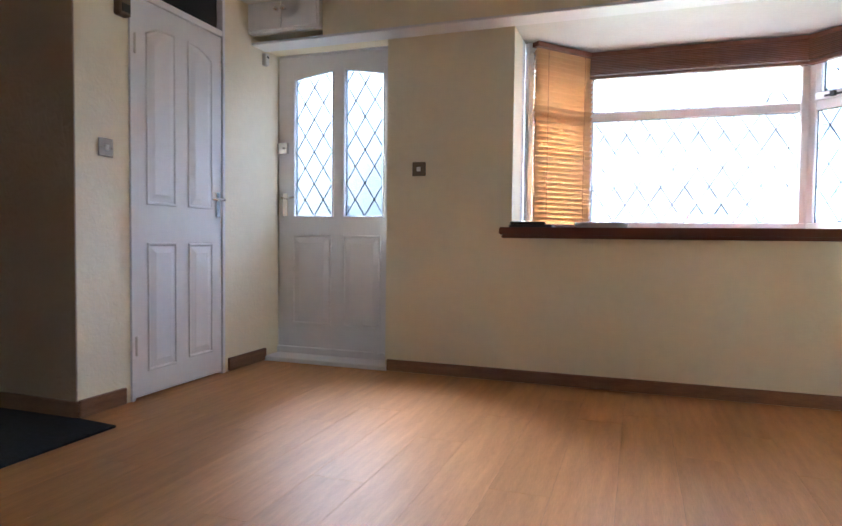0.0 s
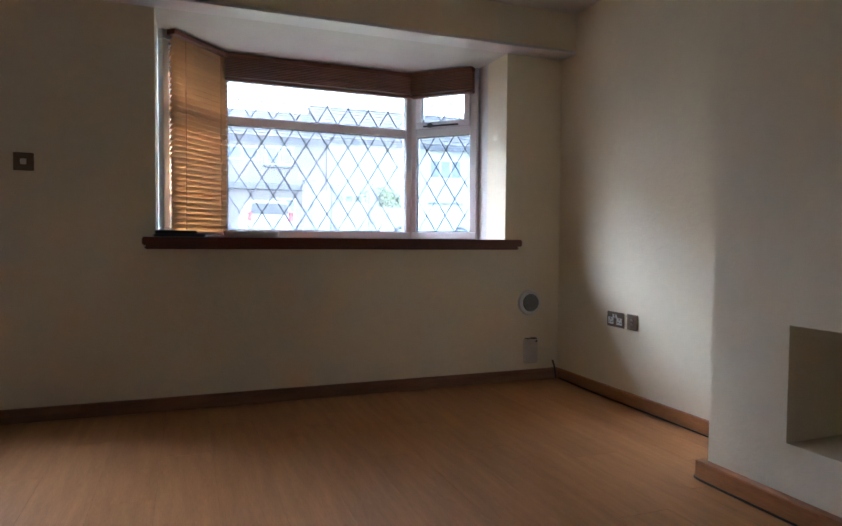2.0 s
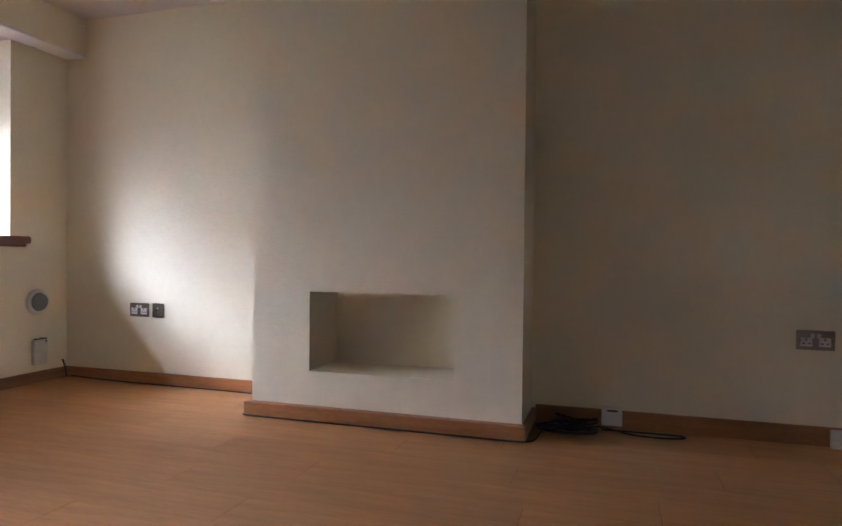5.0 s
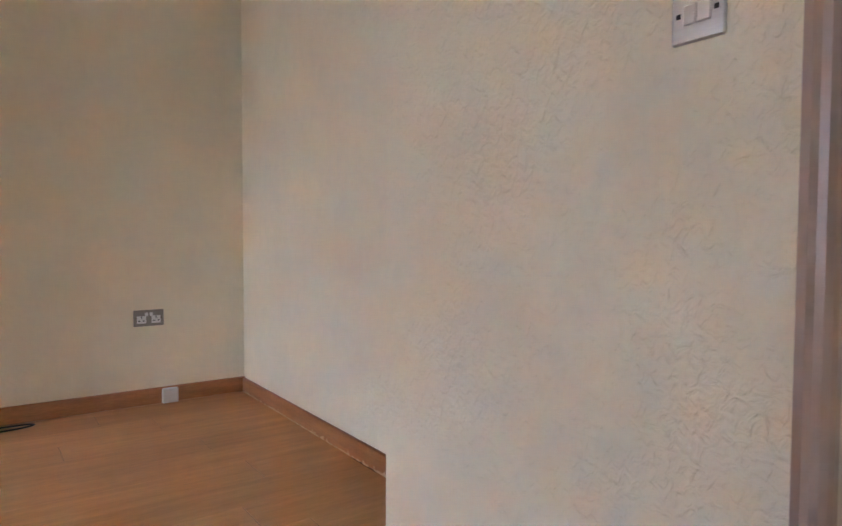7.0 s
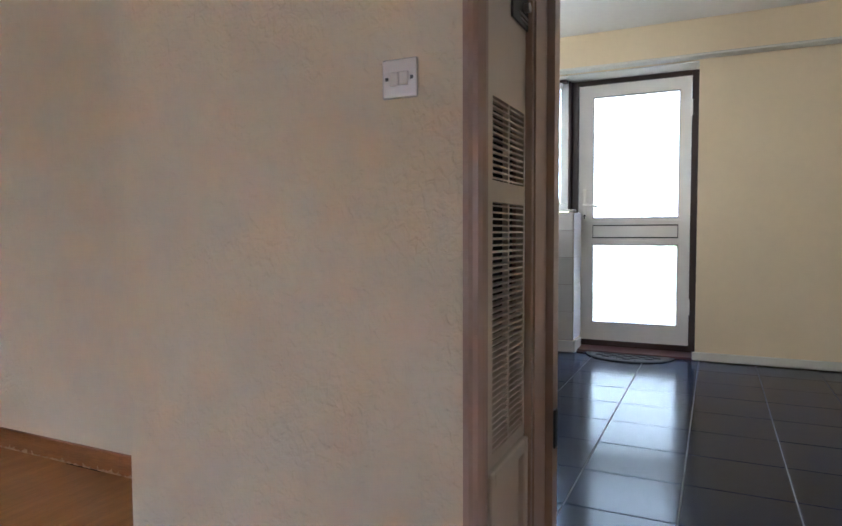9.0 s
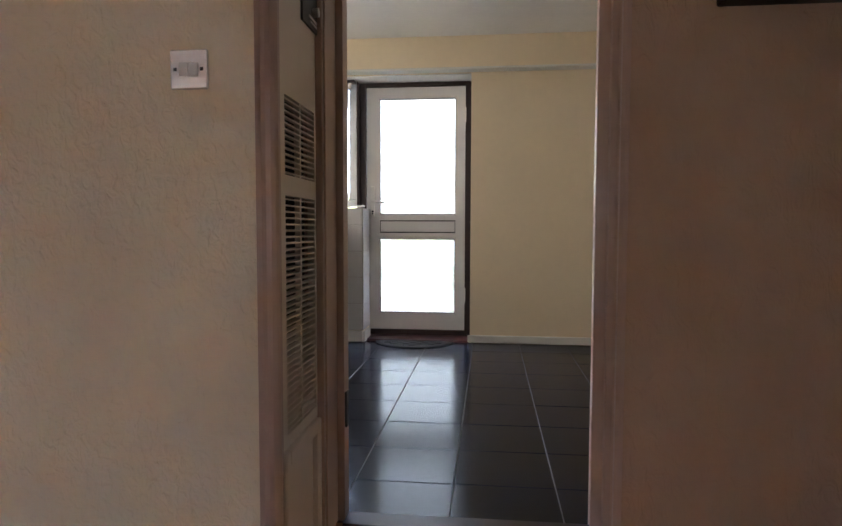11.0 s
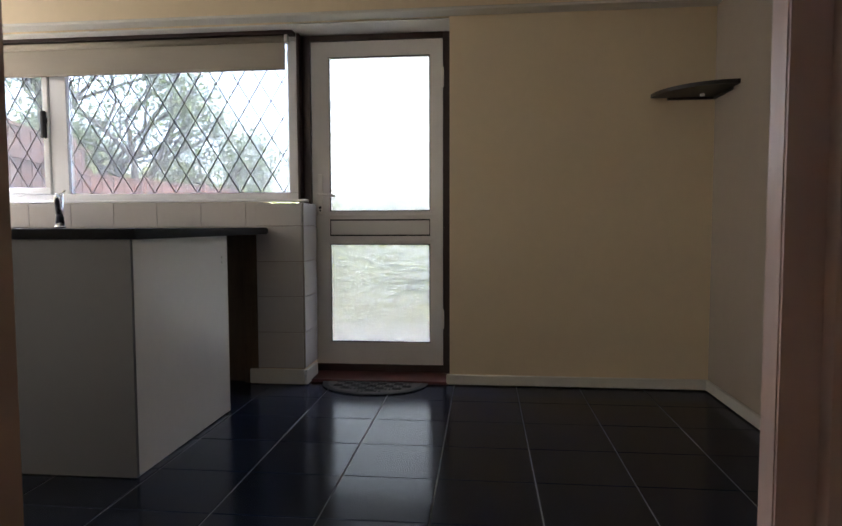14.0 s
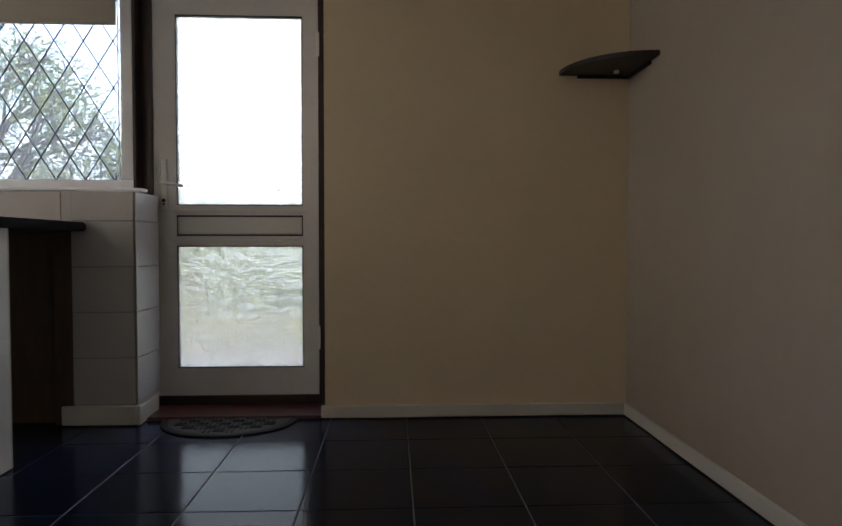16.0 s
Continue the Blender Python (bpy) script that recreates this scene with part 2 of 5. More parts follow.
def B(*boxes, bevel=0.0):
    bm = bmesh.new()
    for b in boxes:
        box(bm, *b)
    if bevel:
        round_edges(bm, bevel)
    return bm


def link(name, bm, mat, smooth=False):
    me = bpy.data.meshes.new(name)
    bm.to_mesh(me)
    bm.free()
    me.materials.append(mat)
    if smooth:
        for p in me.polygons:
            p.use_smooth = True
    return new(name, me)


def solid(name, bm, mat, label="", category="", group="", kind="", smooth=False):
    """A thing of one mesh."""
    return tagged(link(name, bm, mat, smooth), label, category, group, kind)


def thing(name, at, label, category, group="", kind=""):
    e = new(name)
    e.location = at
    e.empty_display_size = 0.1
    return tagged(e, label, category, group, kind)


def base_of(ob):
    m = Matrix.Translation(ob.location)
    return base_of(ob.parent) @ ob.matrix_parent_inverse @ m if ob.parent else m


def part(name, bm, mat, parent, label="", smooth=False):
    """A mesh given in world places, as a part of a thing or of a part."""
    ob = link(name, bm, mat, smooth)
    ob.parent = parent
    ob.matrix_parent_inverse = base_of(parent).inverted()
    return tagged(ob, label)


def share(name, data, at, parent):
    """A further piece on the same mesh data."""
    ob = new(name, data)
    ob.parent = parent
    ob.location = at
    return ob


def set_rear(before):
    """Moves what was built since then to its place in the rear wing."""
    for ob in set(bpy.data.objects) - before:
        if ob.parent is None:
            ob.location += REAR


class Plane:
    """A flat upright frame: u runs along the wall, v up, n out of the face."""

    def __init__(self, p0, p1):
        self.o = Vector((p0[0], p0[1], 0))
        d = Vector((p1[0] - p0[0], p1[1] - p0[1], 0))
        self.width = d.length
        self.u = d.normalized()
        self.n = Vector((self.u.y, -self.u.x, 0))

    def at(self, u, n, z):
        return self.o + self.u * u + self.n * n + Vector((0, 0, z))

    def box(self, bm, u0, u1, n0, n1, z0, z1):
        m = Matrix.Translation(self.at((u0 + u1) / 2, (n0 + n1) / 2, (z0 + z1) / 2))
        r = Matrix(((self.u.x, self.n.x, 0, 0), (self.u.y, self.n.y, 0, 0), (0, 0, 1, 0), (0, 0, 0, 1)))
        bmesh.ops.create_cube(bm, size=1, matrix=m @ r @ Matrix.Diagonal((u1 - u0, abs(n1 - n0), z1 - z0, 1)))

    def boxes(self, *rows, bevel=0.0):
        bm = bmesh.new()
        for r in rows:
            self.box(bm, *r)
        if bevel:
            round_edges(bm, bevel)
        return bm


def lead_lines(plane, u0, u1, z0, z1, n, pitch_u, pitch_z, width=0.007, thick=0.004):
    """Diamond leading over a pane."""
    bm = bmesh.new()
    slope = pitch_z / pitch_u
    w, h = u1 - u0, z1 - z0
    length = math.hypot(pitch_u, pitch_z)
    for sign in (1, -1):
        k = -int(h / pitch_z) - 2
        while k * pitch_u < w + h / slope + pitch_u:
            base = k * pitch_u           # a strip runs along u = base + sign * v / slope
            pts = []
            lo, hi = 0.0, h
            if sign > 0:
                lo, hi = max(lo, (0 - base) * slope), min(hi, (w - base) * slope)
            else:
                lo, hi = max(lo, (base - w) * slope), min(hi, base * slope)
            if hi - lo > 0.01:
                du, dz = pitch_z / length * width / 2, pitch_u / length * width / 2
                for v, s in ((lo, 1), (hi, 1), (hi, -1), (lo, -1)):
                    u = base + sign * v / slope
                    pts.append((u + s * du, v - s * sign * dz))
                f = [bm.verts.new(plane.at(u0 + min(max(p[0], 0), w), n, z0 + min(max(p[1], 0), h))) for p in pts]
                g = [bm.verts.new(plane.at(u0 + min(max(p[0], 0), w), n + thick, z0 + min(max(p[1], 0), h))) for p in pts]
                bm.faces.new(g)
                bm.faces.new(f[::-1])
                for i in range(4):
                    bm.faces.new((f[i], f[(i + 1) % 4], g[(i + 1) % 4], g[i]))
            k += 1
    rows = int(2 * h / pitch_z) + 1
    for i in range(1, rows):
        v = i * pitch_z / 2
        u = (i % 2) * pitch_u / 2
        while u < w - 0.01:
            if u > 0.01 and 0.01 < v < h - 0.01:
                plane.box(bm, u0 + u - width * 0.8, u0 + u + width * 0.8, n + thick * 0.3, n + thick * 1.4, z0 + v - width * 0.8, z0 + v + width * 0.8)
            u += pitch_u
    bmesh.ops.recalc_face_normals(bm, faces=bm.faces[:])
    return bm


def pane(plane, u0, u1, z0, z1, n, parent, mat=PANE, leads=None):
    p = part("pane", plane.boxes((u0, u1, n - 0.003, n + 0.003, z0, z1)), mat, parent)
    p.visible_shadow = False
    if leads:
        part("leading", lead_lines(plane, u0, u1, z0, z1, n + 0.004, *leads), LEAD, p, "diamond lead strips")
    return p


# ---- plan ----
EX, NY, WX, CEILZ = 3.765, 3.73, -0.294, 2.33
EXN = 3.838                      # side wall in the recess between chimney breast and front wall
SY = -1.077
PX, RX = 0.57, -0.208            # reveal of the heater cupboard, right jamb
DY0, DY1 = -1.335, -1.395          # dividing wall at the doorway, before the rear wing is set
REAR = Vector((0.04, 0.12, 0))   # how the rear wing sits against the front room
NIBY, NIBX = -0.763, 1.715
KS, KW, KE = -4.325, -1.19, 3.70
KD = -4.545

# ---- structure: living room ----
solid("ground", B((-400, 400, -400, 400, -0.40, -0.14)), GRASS, "rough green grass round the house", "ground", kind="structure")
solid("road", B((-60, 60, 13.0, 18.5, -0.139, -0.12)), ROAD, "grey asphalt street before the house", "road", kind="structure")
solid("foundation", B((-1.9, 4.05, -4.78, 4.02, -0.30, -0.02)), BRICK, "rendered base slab of the house", "foundation", kind="structure")
north = solid("wall_north", B(
    (-1.10, -0.301, NY, NY + 0.26, 0, CEILZ), (0.615, 1.398, NY, NY + 0.26, 0, CEILZ), (-0.301, 0.615, NY, NY + 0.26, 2.10, CEILZ),
    (1.398, 3.435, NY, NY + 0.26, 0, 0.88), (1.398, 3.435, NY, NY + 0.26, 2.088, CEILZ), (3.435, EX + 0.25, NY, NY + 0.26, 0, CEILZ)),
    FLATW, "cream painted front wall with door and bay openings", "wall", kind="structure")
solid("wall_east", B((EX, EX + 0.25, -4.75, 2.0, 0, CEILZ), (EXN, EX + 0.25, 2.0, NY, 0, CEILZ)), FLATW, "cream painted side wall", "wall", kind="structure")
west = solid("wall_west", B((WX - 0.12, WX, 2.238, 2.556, 0, CEILZ), (WX - 0.12, WX, 3.281, NY, 0, CEILZ), (WX - 0.12, WX, 2.556, 3.281, 2.30, CEILZ),
    (-0.60, WX, NY - 0.004, NY, 0, CEILZ), (-1.60, WX - 0.12, 2.2385, 2.36, 0, CEILZ)), FLATW, "cream painted wall with a cupboard door", "wall", kind="structure")
solid("wall_stair_foot", B((-1.60, WX - 0.003, 2.232, 2.2379, 0, CEILZ)), TAN, "plaster at the foot of the stairs, coloured darker tan", "wall", kind="structure")
solid("wall_closet", B((-1.0, -0.95, 2.36, NY, 0, CEILZ)), WALL, "plain back of the cupboard", "wall", kind="structure")
solid("wall_stair", B((-1.04, -0.92, DY0 + 0.12, 0.95, 0, CEILZ), (-1.72, -1.60, -1.50, 2.36, 0, CEILZ)), FLATW, "cream wall enclosing the stair side", "wall", kind="structure")
solid("wall_divider", B(
    (NIBX, EX, SY - 0.30, SY, 0, CEILZ), (0.65, NIBX, SY - 0.30, NIBY, 0, CEILZ),
    (-0.25, 0.65, DY1 + 0.12, DY0 + 0.12, 2.02, CEILZ)), WALL, "cream textured plaster wall between living room and kitchen", "wall", kind="structure")
solid("wall_passage", B((-1.60, -0.25, DY1 + 0.12, DY0 + 0.12, 0, CEILZ)), TAN, "textured wall beside the kitchen doorway, coloured darker tan", "wall", kind="structure")
solid("ceiling", B((-1.75, EX + 0.25, -4.75, NY + 0.26, CEILZ, CEILZ + 0.15)), CEIL, "off-white painted ceiling", "ceiling", kind="structure")
solid("roof_slab", B((-1.9, 4.1, -4.85, 4.05, CEILZ + 0.15, CEILZ + 0.4)), BRICK, "upper storey mass over the rooms", "roof", kind="structure")
solid("beam", B((0.22, EXN, 3.585, NY, 2.10, CEILZ), (WX, 0.22, 3.585, NY, 2.135, CEILZ)), FLATW, "boxed cream beam along the front wall", "beam", kind="structure")
solid("beam_trim", B((WX, EXN, 3.572, NY, 2.082, 2.10), bevel=0.004), GLOSS, "white gloss strip under the boxed beam", "trim", kind="structure")
bm = bmesh.new()
chim_y0, chim_y1, chim_x = 0.675, 2.055, 3.416
corners = ((chim_y0, 0), (chim_y1, 0), (chim_y1, CEILZ), (chim_y0, CEILZ))
niche = ((0.991, 0.243), (1.732, 0.243), (1.732, 0.639), (0.991, 0.639))
rings = [[bm.verts.new((x, y, z)) for y, z in ring] for x, ring in ((EXN, corners), (chim_x, corners), (chim_x, niche), (3.735, niche))]
for outer, inner in zip(rings, rings[1:]):
    for k in range(4):
        bm.faces.new((outer[k], outer[(k + 1) % 4], inner[(k + 1) % 4], inner[k]))
bm.faces.new(rings[0])
bm.faces.new(rings[3])
bmesh.ops.recalc_face_normals(bm, faces=bm.faces[:])
solid("chimney_breast", bm, FLATW, "cream chimney breast with a rectangular niche", "chimney", kind="structure")


def skirting(bm, x0, y0, x1, y1, side, h=0.075, t=0.018):
    """A run of skirting from one plan point to the other; side is the way it stands out."""
    nx, ny = side
    box(bm, min(x0, x1, x0 + nx * t, x1 + nx * t), max(x0, x1, x0 + nx * t, x1 + nx * t), min(y0, y1, y0 + ny * t, y1 + ny * t), max(y0, y1, y0 + ny * t, y1 + ny * t), 0.004, h)


def run(name, *rows, mat=SKIRT, h=0.075, t=0.018, label="pine skirting board"):
    bm = bmesh.new()
    for r in rows:
        skirting(bm, *r, h=h, t=t)
    round_edges(bm, 0.004)
    return solid(name, bm, mat, label, "skirting", kind="structure")


run("baseboard_north", (0.615, NY, EXN, NY, (0, -1)))
run("baseboard_east", (EXN, chim_y1, EXN, NY - 0.019, (-1, 0)), mat=PINE)
run("baseboard_chimney", (chim_x, chim_y0 - 0.021, chim_x, chim_y1 + 0.025, (-1, 0)), h=0.074, t=0.042, mat=PINE)
run("baseboard_chimney_side", (chim_x, chim_y0, EX, chim_y0, (0, -1)), h=0.072, t=0.02, mat=PINE)
run("baseboard_alcove", (EX, SY, EX, chim_y0 - 0.021, (-1, 0)), h=0.09, mat=PINE)
run("baseboard_south", (NIBX, SY, EX - 0.019, SY, (0, 1)), h=0.085, mat=PINE)
run("baseboard_west", (WX, 2.238, WX, 2.51, (1, 0)), (WX, 3.325, WX, NY - 0.004, (1, 0)), h=0.085)
run("baseboard_stair", (-1.60, 2.2315, WX + 0.018, 2.2315, (0, -1)), h=0.085)

# floor of planks
floor = solid("floor", B((-1.60, EXN, DY1 + 0.14, NY + 0.2, -0.02, -0.001)), LAMGAP, "beech-effect laminate plank floor", "floor", kind="structure")

# ---- bay window ----
BAY = [(1.398, 3.99), (1.398, 4.07), (1.735, 4.47), (3.078, 4.49), (3.435, 4.12), (3.435, 3.99)]
SILLZ, HEADZ = 0.915, 2.085
solid("bay_soffit", B((1.30, 3.55, NY + 0.26, 4.65, HEADZ + 0.004, HEADZ + 0.30), (1.399, 3.434, NY - 0.155, NY + 0.26, 2.084, 2.0875)), WHITEWALL, "white textured soffit of the bay", "ceiling", kind="structure")
bm = bmesh.new()
prism(bm, [(1.25, 3.99), (1.25, 4.10), (1.66, 4.56), (3.15, 4.58), (3.58, 4.16), (3.58, 3.99)], -0.2, 0.875)
solid("bay_dwarf_wall", bm, BRICK, "rendered dwarf wall under the bay window", "wall", kind="structure")
bm = bmesh.new()
box(bm, 1.255, 1.398, 3.99, 4.08, 0.875, 2.30)
box(bm, 3.435, 3.578, 3.99, 4.13, 0.875, 2.30)
solid("bay_pier", bm, WHITEWALL, "white plastered returns of the bay", "wall", kind="structure")
bm = bmesh.new()
prism(bm, [(1.399, NY), (1.399, 4.06), (1.735, 4.46), (3.078, 4.48), (3.434, 4.11), (3.434, NY)], 0.88, SILLZ)
prism(bm, [(1.335, 3.665), (1.335, NY - 0.001), (3.525, NY - 0.001), (3.525, 3.665)], 0.872, SILLZ)
prism(bm, [(1.345, 3.69), (1.345, NY - 0.001), (3.515, NY - 0.001), (3.515, 3.69)], 0.852, 0.8719)
round_edges(bm, 0.006, 2)
solid("window_sill", bm, SILLWOOD, "mahogany-stained timber window board with moulded nosing", "sill", kind="structure")

LEADS = (0.146, 0.232)


def gasket(pl, u0, u1, z0, z1, n, parent, g=0.005):
    """Black rubber seal round a pane."""
    return part("gasket", pl.boxes((u0, u1, n, n + 0.006, z0, z0 + g), (u0, u1, n, n + 0.006, z1 - g, z1), (u0, u0 + g, n, n + 0.006, z0 + g, z1 - g), (u1 - g, u1, n, n + 0.006, z0 + g, z1 - g)), BLACK, parent, "black rubber seal")


def bay_light(name, p0, p1, split=None, opening=False):
    pl = Plane(p0, p1)
    w, f = pl.width, 0.05
    win = thing(name, (*pl.at(w / 2, 0, SILLZ),), "white framed leaded bay window light", "window", kind="structure")
    part("window_frame", pl.boxes((0, w, -0.03, 0.03, SILLZ, SILLZ + 0.05), (0, w, -0.03, 0.03, 2.03, HEADZ), (0, f, -0.03, 0.03, SILLZ + 0.05, 2.03), (w - f, w, -0.03, 0.03, SILLZ + 0.05, 2.03),
         (f, w - f, -0.03, 0.03, 1.641, 1.696), bevel=0.005), UPVC, win)
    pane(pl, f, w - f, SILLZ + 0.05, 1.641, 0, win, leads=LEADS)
    gasket(pl, f, w - f, SILLZ + 0.05, 1.641, 0.004, win)
    if opening:
        part("casement_frame", pl.boxes((f, w - f, -0.005, 0.045, 1.697, 1.74), (f, w - f, -0.005, 0.045, 1.99, 2.03), (f, f + 0.04, -0.005, 0.045, 1.74, 1.99), (w - f - 0.04, w - f, -0.005, 0.045, 1.74, 1.99), bevel=0.005), UPVC, win)
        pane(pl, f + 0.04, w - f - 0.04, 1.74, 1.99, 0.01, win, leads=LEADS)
        gasket(pl, f + 0.04, w - f - 0.04, 1.74, 1.99, 0.014, win)
        stay = part("casement_stay", pl.boxes((f + 0.06, w - f - 0.08, 0.046, 0.056, 1.705, 1.717), (f + 0.10, f + 0.13, 0.046, 0.07, 1.70, 1.73), bevel=0.002), BLACK, win, "dark metal casement stay")
    else:
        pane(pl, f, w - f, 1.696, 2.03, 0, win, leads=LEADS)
        gasket(pl, f, w - f, 1.696, 2.03, 0.004, win)
    return pl


facet_l = bay_light("window_1", (1.405, 4.075), (1.735, 4.465))
facet_f = bay_light("window_2", (1.745, 4.47), (3.068, 4.488))
facet_r = bay_light("window_3", (3.078, 4.485), (3.428, 4.118), opening=True)
for n, p in enumerate(((1.738, 4.468), (3.074, 4.488))):
    bm = bmesh.new()
    tube(bm, (*p, SILLZ), (*p, HEADZ), 0.035, n=12)
    solid("window_post", bm, UPVC, "white corner post of the bay", "window post", kind="structure", smooth=False)


def blind(name, pl, u0, u1, n, top, bottom, gap, tilt, label, thick=0.003, wood=SLATWOOD):
    bl = thing(name, (*pl.at((u0 + u1) / 2, n, bottom),), label, "blind", group="bay window blinds")
    part("headrail", pl.boxes((u0, u1, n - 0.03, n + 0.03, top - 0.03, top), bevel=0.004), BLINDWOOD, bl)
    part("bottom_rail", pl.boxes((u0, u1, n - 0.025, n + 0.025, bottom, bottom + 0.018), bevel=0.003), BLINDWOOD, bl)
    count = int((top - 0.034 - bottom - 0.02) / gap)
    bm = bmesh.new()
    w = u1 - u0
    r = Matrix(((pl.u.x, pl.n.x, 0, 0), (pl.u.y, pl.n.y, 0, 0), (0, 0, 1, 0), (0, 0, 0, 1))) @ Matrix.Rotation(radians(tilt), 4, "X")
    bmesh.ops.create_cube(bm, size=1, matrix=r @ Matrix.Diagonal((w - 0.004, 0.048, thick, 1)))
    first = link("slat", bm, wood)
    for i in range(count):
        ob = first if i == 0 else new("slat", first.data)
        ob.parent = bl
        jig = random.uniform(-0.001, 0.001)
        ob.location = pl.at((u0 + u1) / 2, n + jig, bottom + 0.024 + gap * (i + 0.5)) - bl.location
        if wood is SLATWOOD:
            ob.rotation_mode = "QUATERNION"
            ob.rotation_quaternion = Matrix.Rotation(radians(random.uniform(-3, 2) - (random.uniform(12, 22) if i < count * 0.36 else 0)), 4, pl.u).to_quaternion()
    for u in (u0 + w * 0.18, u0 + w * 0.82):
        bm = bmesh.new()
        tube(bm, pl.at(u, n + 0.029, bottom), pl.at(u, n + 0.029, top - 0.04), 0.0012, n=6)
        part("cord", bm, BLINDWOOD, bl)
    return bl


blind("venetian_blind", facet_l, 0.01, facet_l.width - 0.01, 0.075, HEADZ - 0.005, SILLZ + 0.012, 0.032, 48, "honey-coloured wooden venetian blind, lowered and nearly shut")
blind("venetian_blind", facet_f, 0.03, facet_f.width - 0.03, 0.075, HEADZ - 0.005, 1.908, 0.0105, 4, "honey-coloured wooden venetian blind, drawn up to the head, its shade coloured in", 0.0072, BLINDWOOD)
blind("venetian_blind", facet_r, 0.03, facet_r.width - 0.01, 0.075, HEADZ - 0.005, 1.908, 0.0105, 4, "short honey-coloured wooden venetian blind, drawn up to the head, its shade coloured in", 0.0072, BLINDWOOD)

# ---- front door ----
FDY = 3.908
front = thing("door_1", (0.116, FDY, 0), "white panelled front door with two leaded glass lights, shut", "door", kind="structure")
L, R = -0.299, 0.531
gl = [(-0.168, 0.122), (0.217, 0.497)]
part("leaf", B((L, gl[0][0], FDY, FDY + 0.044, 0.075, 2.085), (gl[1][1], R, FDY, FDY + 0.044, 0.075, 2.085), (gl[0][1], gl[1][0], FDY, FDY + 0.044, 0.075, 2.085),
     (gl[0][0], gl[0][1], FDY, FDY + 0.044, 0.075, 0.99), (gl[1][0], gl[1][1], FDY, FDY + 0.044, 0.075, 0.99), (gl[0][0], gl[0][1], FDY, FDY + 0.044, 1.975, 2.085), (gl[1][0], gl[1][1], FDY, FDY + 0.044, 1.975, 2.085)), GLOSS, front)
for a, b in gl:
    p = part("pane", B((a, b, FDY + 0.018, FDY + 0.026, 0.99, 1.975)), OBSC2, front)
    p.visible_shadow = False
    part("leading", lead_lines(Plane((a, FDY + 0.018), (b, FDY + 0.018)), 0, b - a, 0.99, 1.975, 0.001, 0.142, 0.222, 0.0095), LEAD, p, "diamond lead strips")
    bm = B((a - 0.012, b + 0.012, FDY - 0.008, FDY, 0.978, 0.99), (a - 0.012, a, FDY - 0.008, FDY, 0.99, 1.975), (b, b + 0.012, FDY - 0.008, FDY, 0.99, 1.975), bevel=0.003)
    part("bead", bm, GLOSS, front)
    # spandrel that gives the light its sloping head
    bm = bmesh.new()
    d = 0.045
    pts = [(a, 1.975), (b, 1.975), (a, 1.975 - d)] if a < 0 else [(a, 1.975), (b, 1.975), (b, 1.975 - d)]
    low = [bm.verts.new((x, FDY - 0.001, z)) for x, z in pts]
    top = [bm.verts.new((x, FDY + 0.017, z)) for x, z in pts]
    bm.faces.new(low)
    bm.faces.new(top[::-1])
    for i in range(3):
        bm.faces.new((low[i], low[(i + 1) % 3], top[(i + 1) % 3], top[i]))
    bmesh.ops.recalc_face_normals(bm, faces=bm.faces[:])
    part("spandrel", bm, GLOSS, front)


def raised_panel(plane_box, parent, mat, depth=0.012, inset=0.035, name="panel"):
    """A raised-and-fielded panel: a moulded rim and a field with sloping margins. plane_box: axis, face, out, a0, a1, z0, z1."""
    axis, face, out, a0, a1, z0, z1, arch = plane_box
    bm = bmesh.new()

    def loop(i, d):
        pts = [(a0 + i, z0 + i), (a1 - i, z0 + i), (a1 - i, z1 - i - (arch[1] if arch else 0)), (a0 + i, z1 - i - (arch[0] if arch else 0))]
        if arch:
            up = []
            for k in range(1, 6):
                s = k / 6
                rise = arch[1] * (1 - s) + arch[0] * s
                up.append((a1 - i + (a0 - a1 + 2 * i) * s, z1 - i - arch[1] * (1 - s) - arch[0] * s + 0.018 * math.sin(math.pi * s)))
            pts = pts[:3] + up + pts[3:]
        return [bm.verts.new((p[0], face + out * d, p[1]) if axis == "y" else (face + out * d, p[0], p[1])) for p in pts]

    loops = [loop(0, -0.0005), loop(0.004, 0.007), loop(0.011, 0.007), loop(0.017, 0.001), loop(0.020, 0.001), loop(0.020 + inset, 0.009)]
    for p, q in zip(loops, loops[1:]):
        n = len(p)
        for i in range(n):
            bm.faces.new((p[i], p[(i + 1) % n], q[(i + 1) % n], q[i]))
    bm.faces.new(loops[-1])
    bmesh.ops.recalc_face_normals(bm, faces=bm.faces[:])
    return part(name, bm, mat, parent)


raised_panel(("y", FDY, -1, -0.185, 0.118, 0.235, 0.86, None), front, GLOSS)
raised_panel(("y", FDY, -1, 0.208, 0.490, 0.235, 0.86, None), front, GLOSS)
part("weather_board", B((L, R, FDY - 0.02, FDY, 0.02, 0.075), bevel=0.004), GLOSS, front)
part("door_frame", B((L - 0.06, L - 0.002, FDY - 0.01, FDY + 0.06, 0, 2.10), (R + 0.002, 0.614, FDY - 0.01, FDY + 0.06, 0, 2.10), (L - 0.002, R + 0.002, FDY - 0.01, FDY + 0.06, 2.087, 2.10)), GLOSS, front)
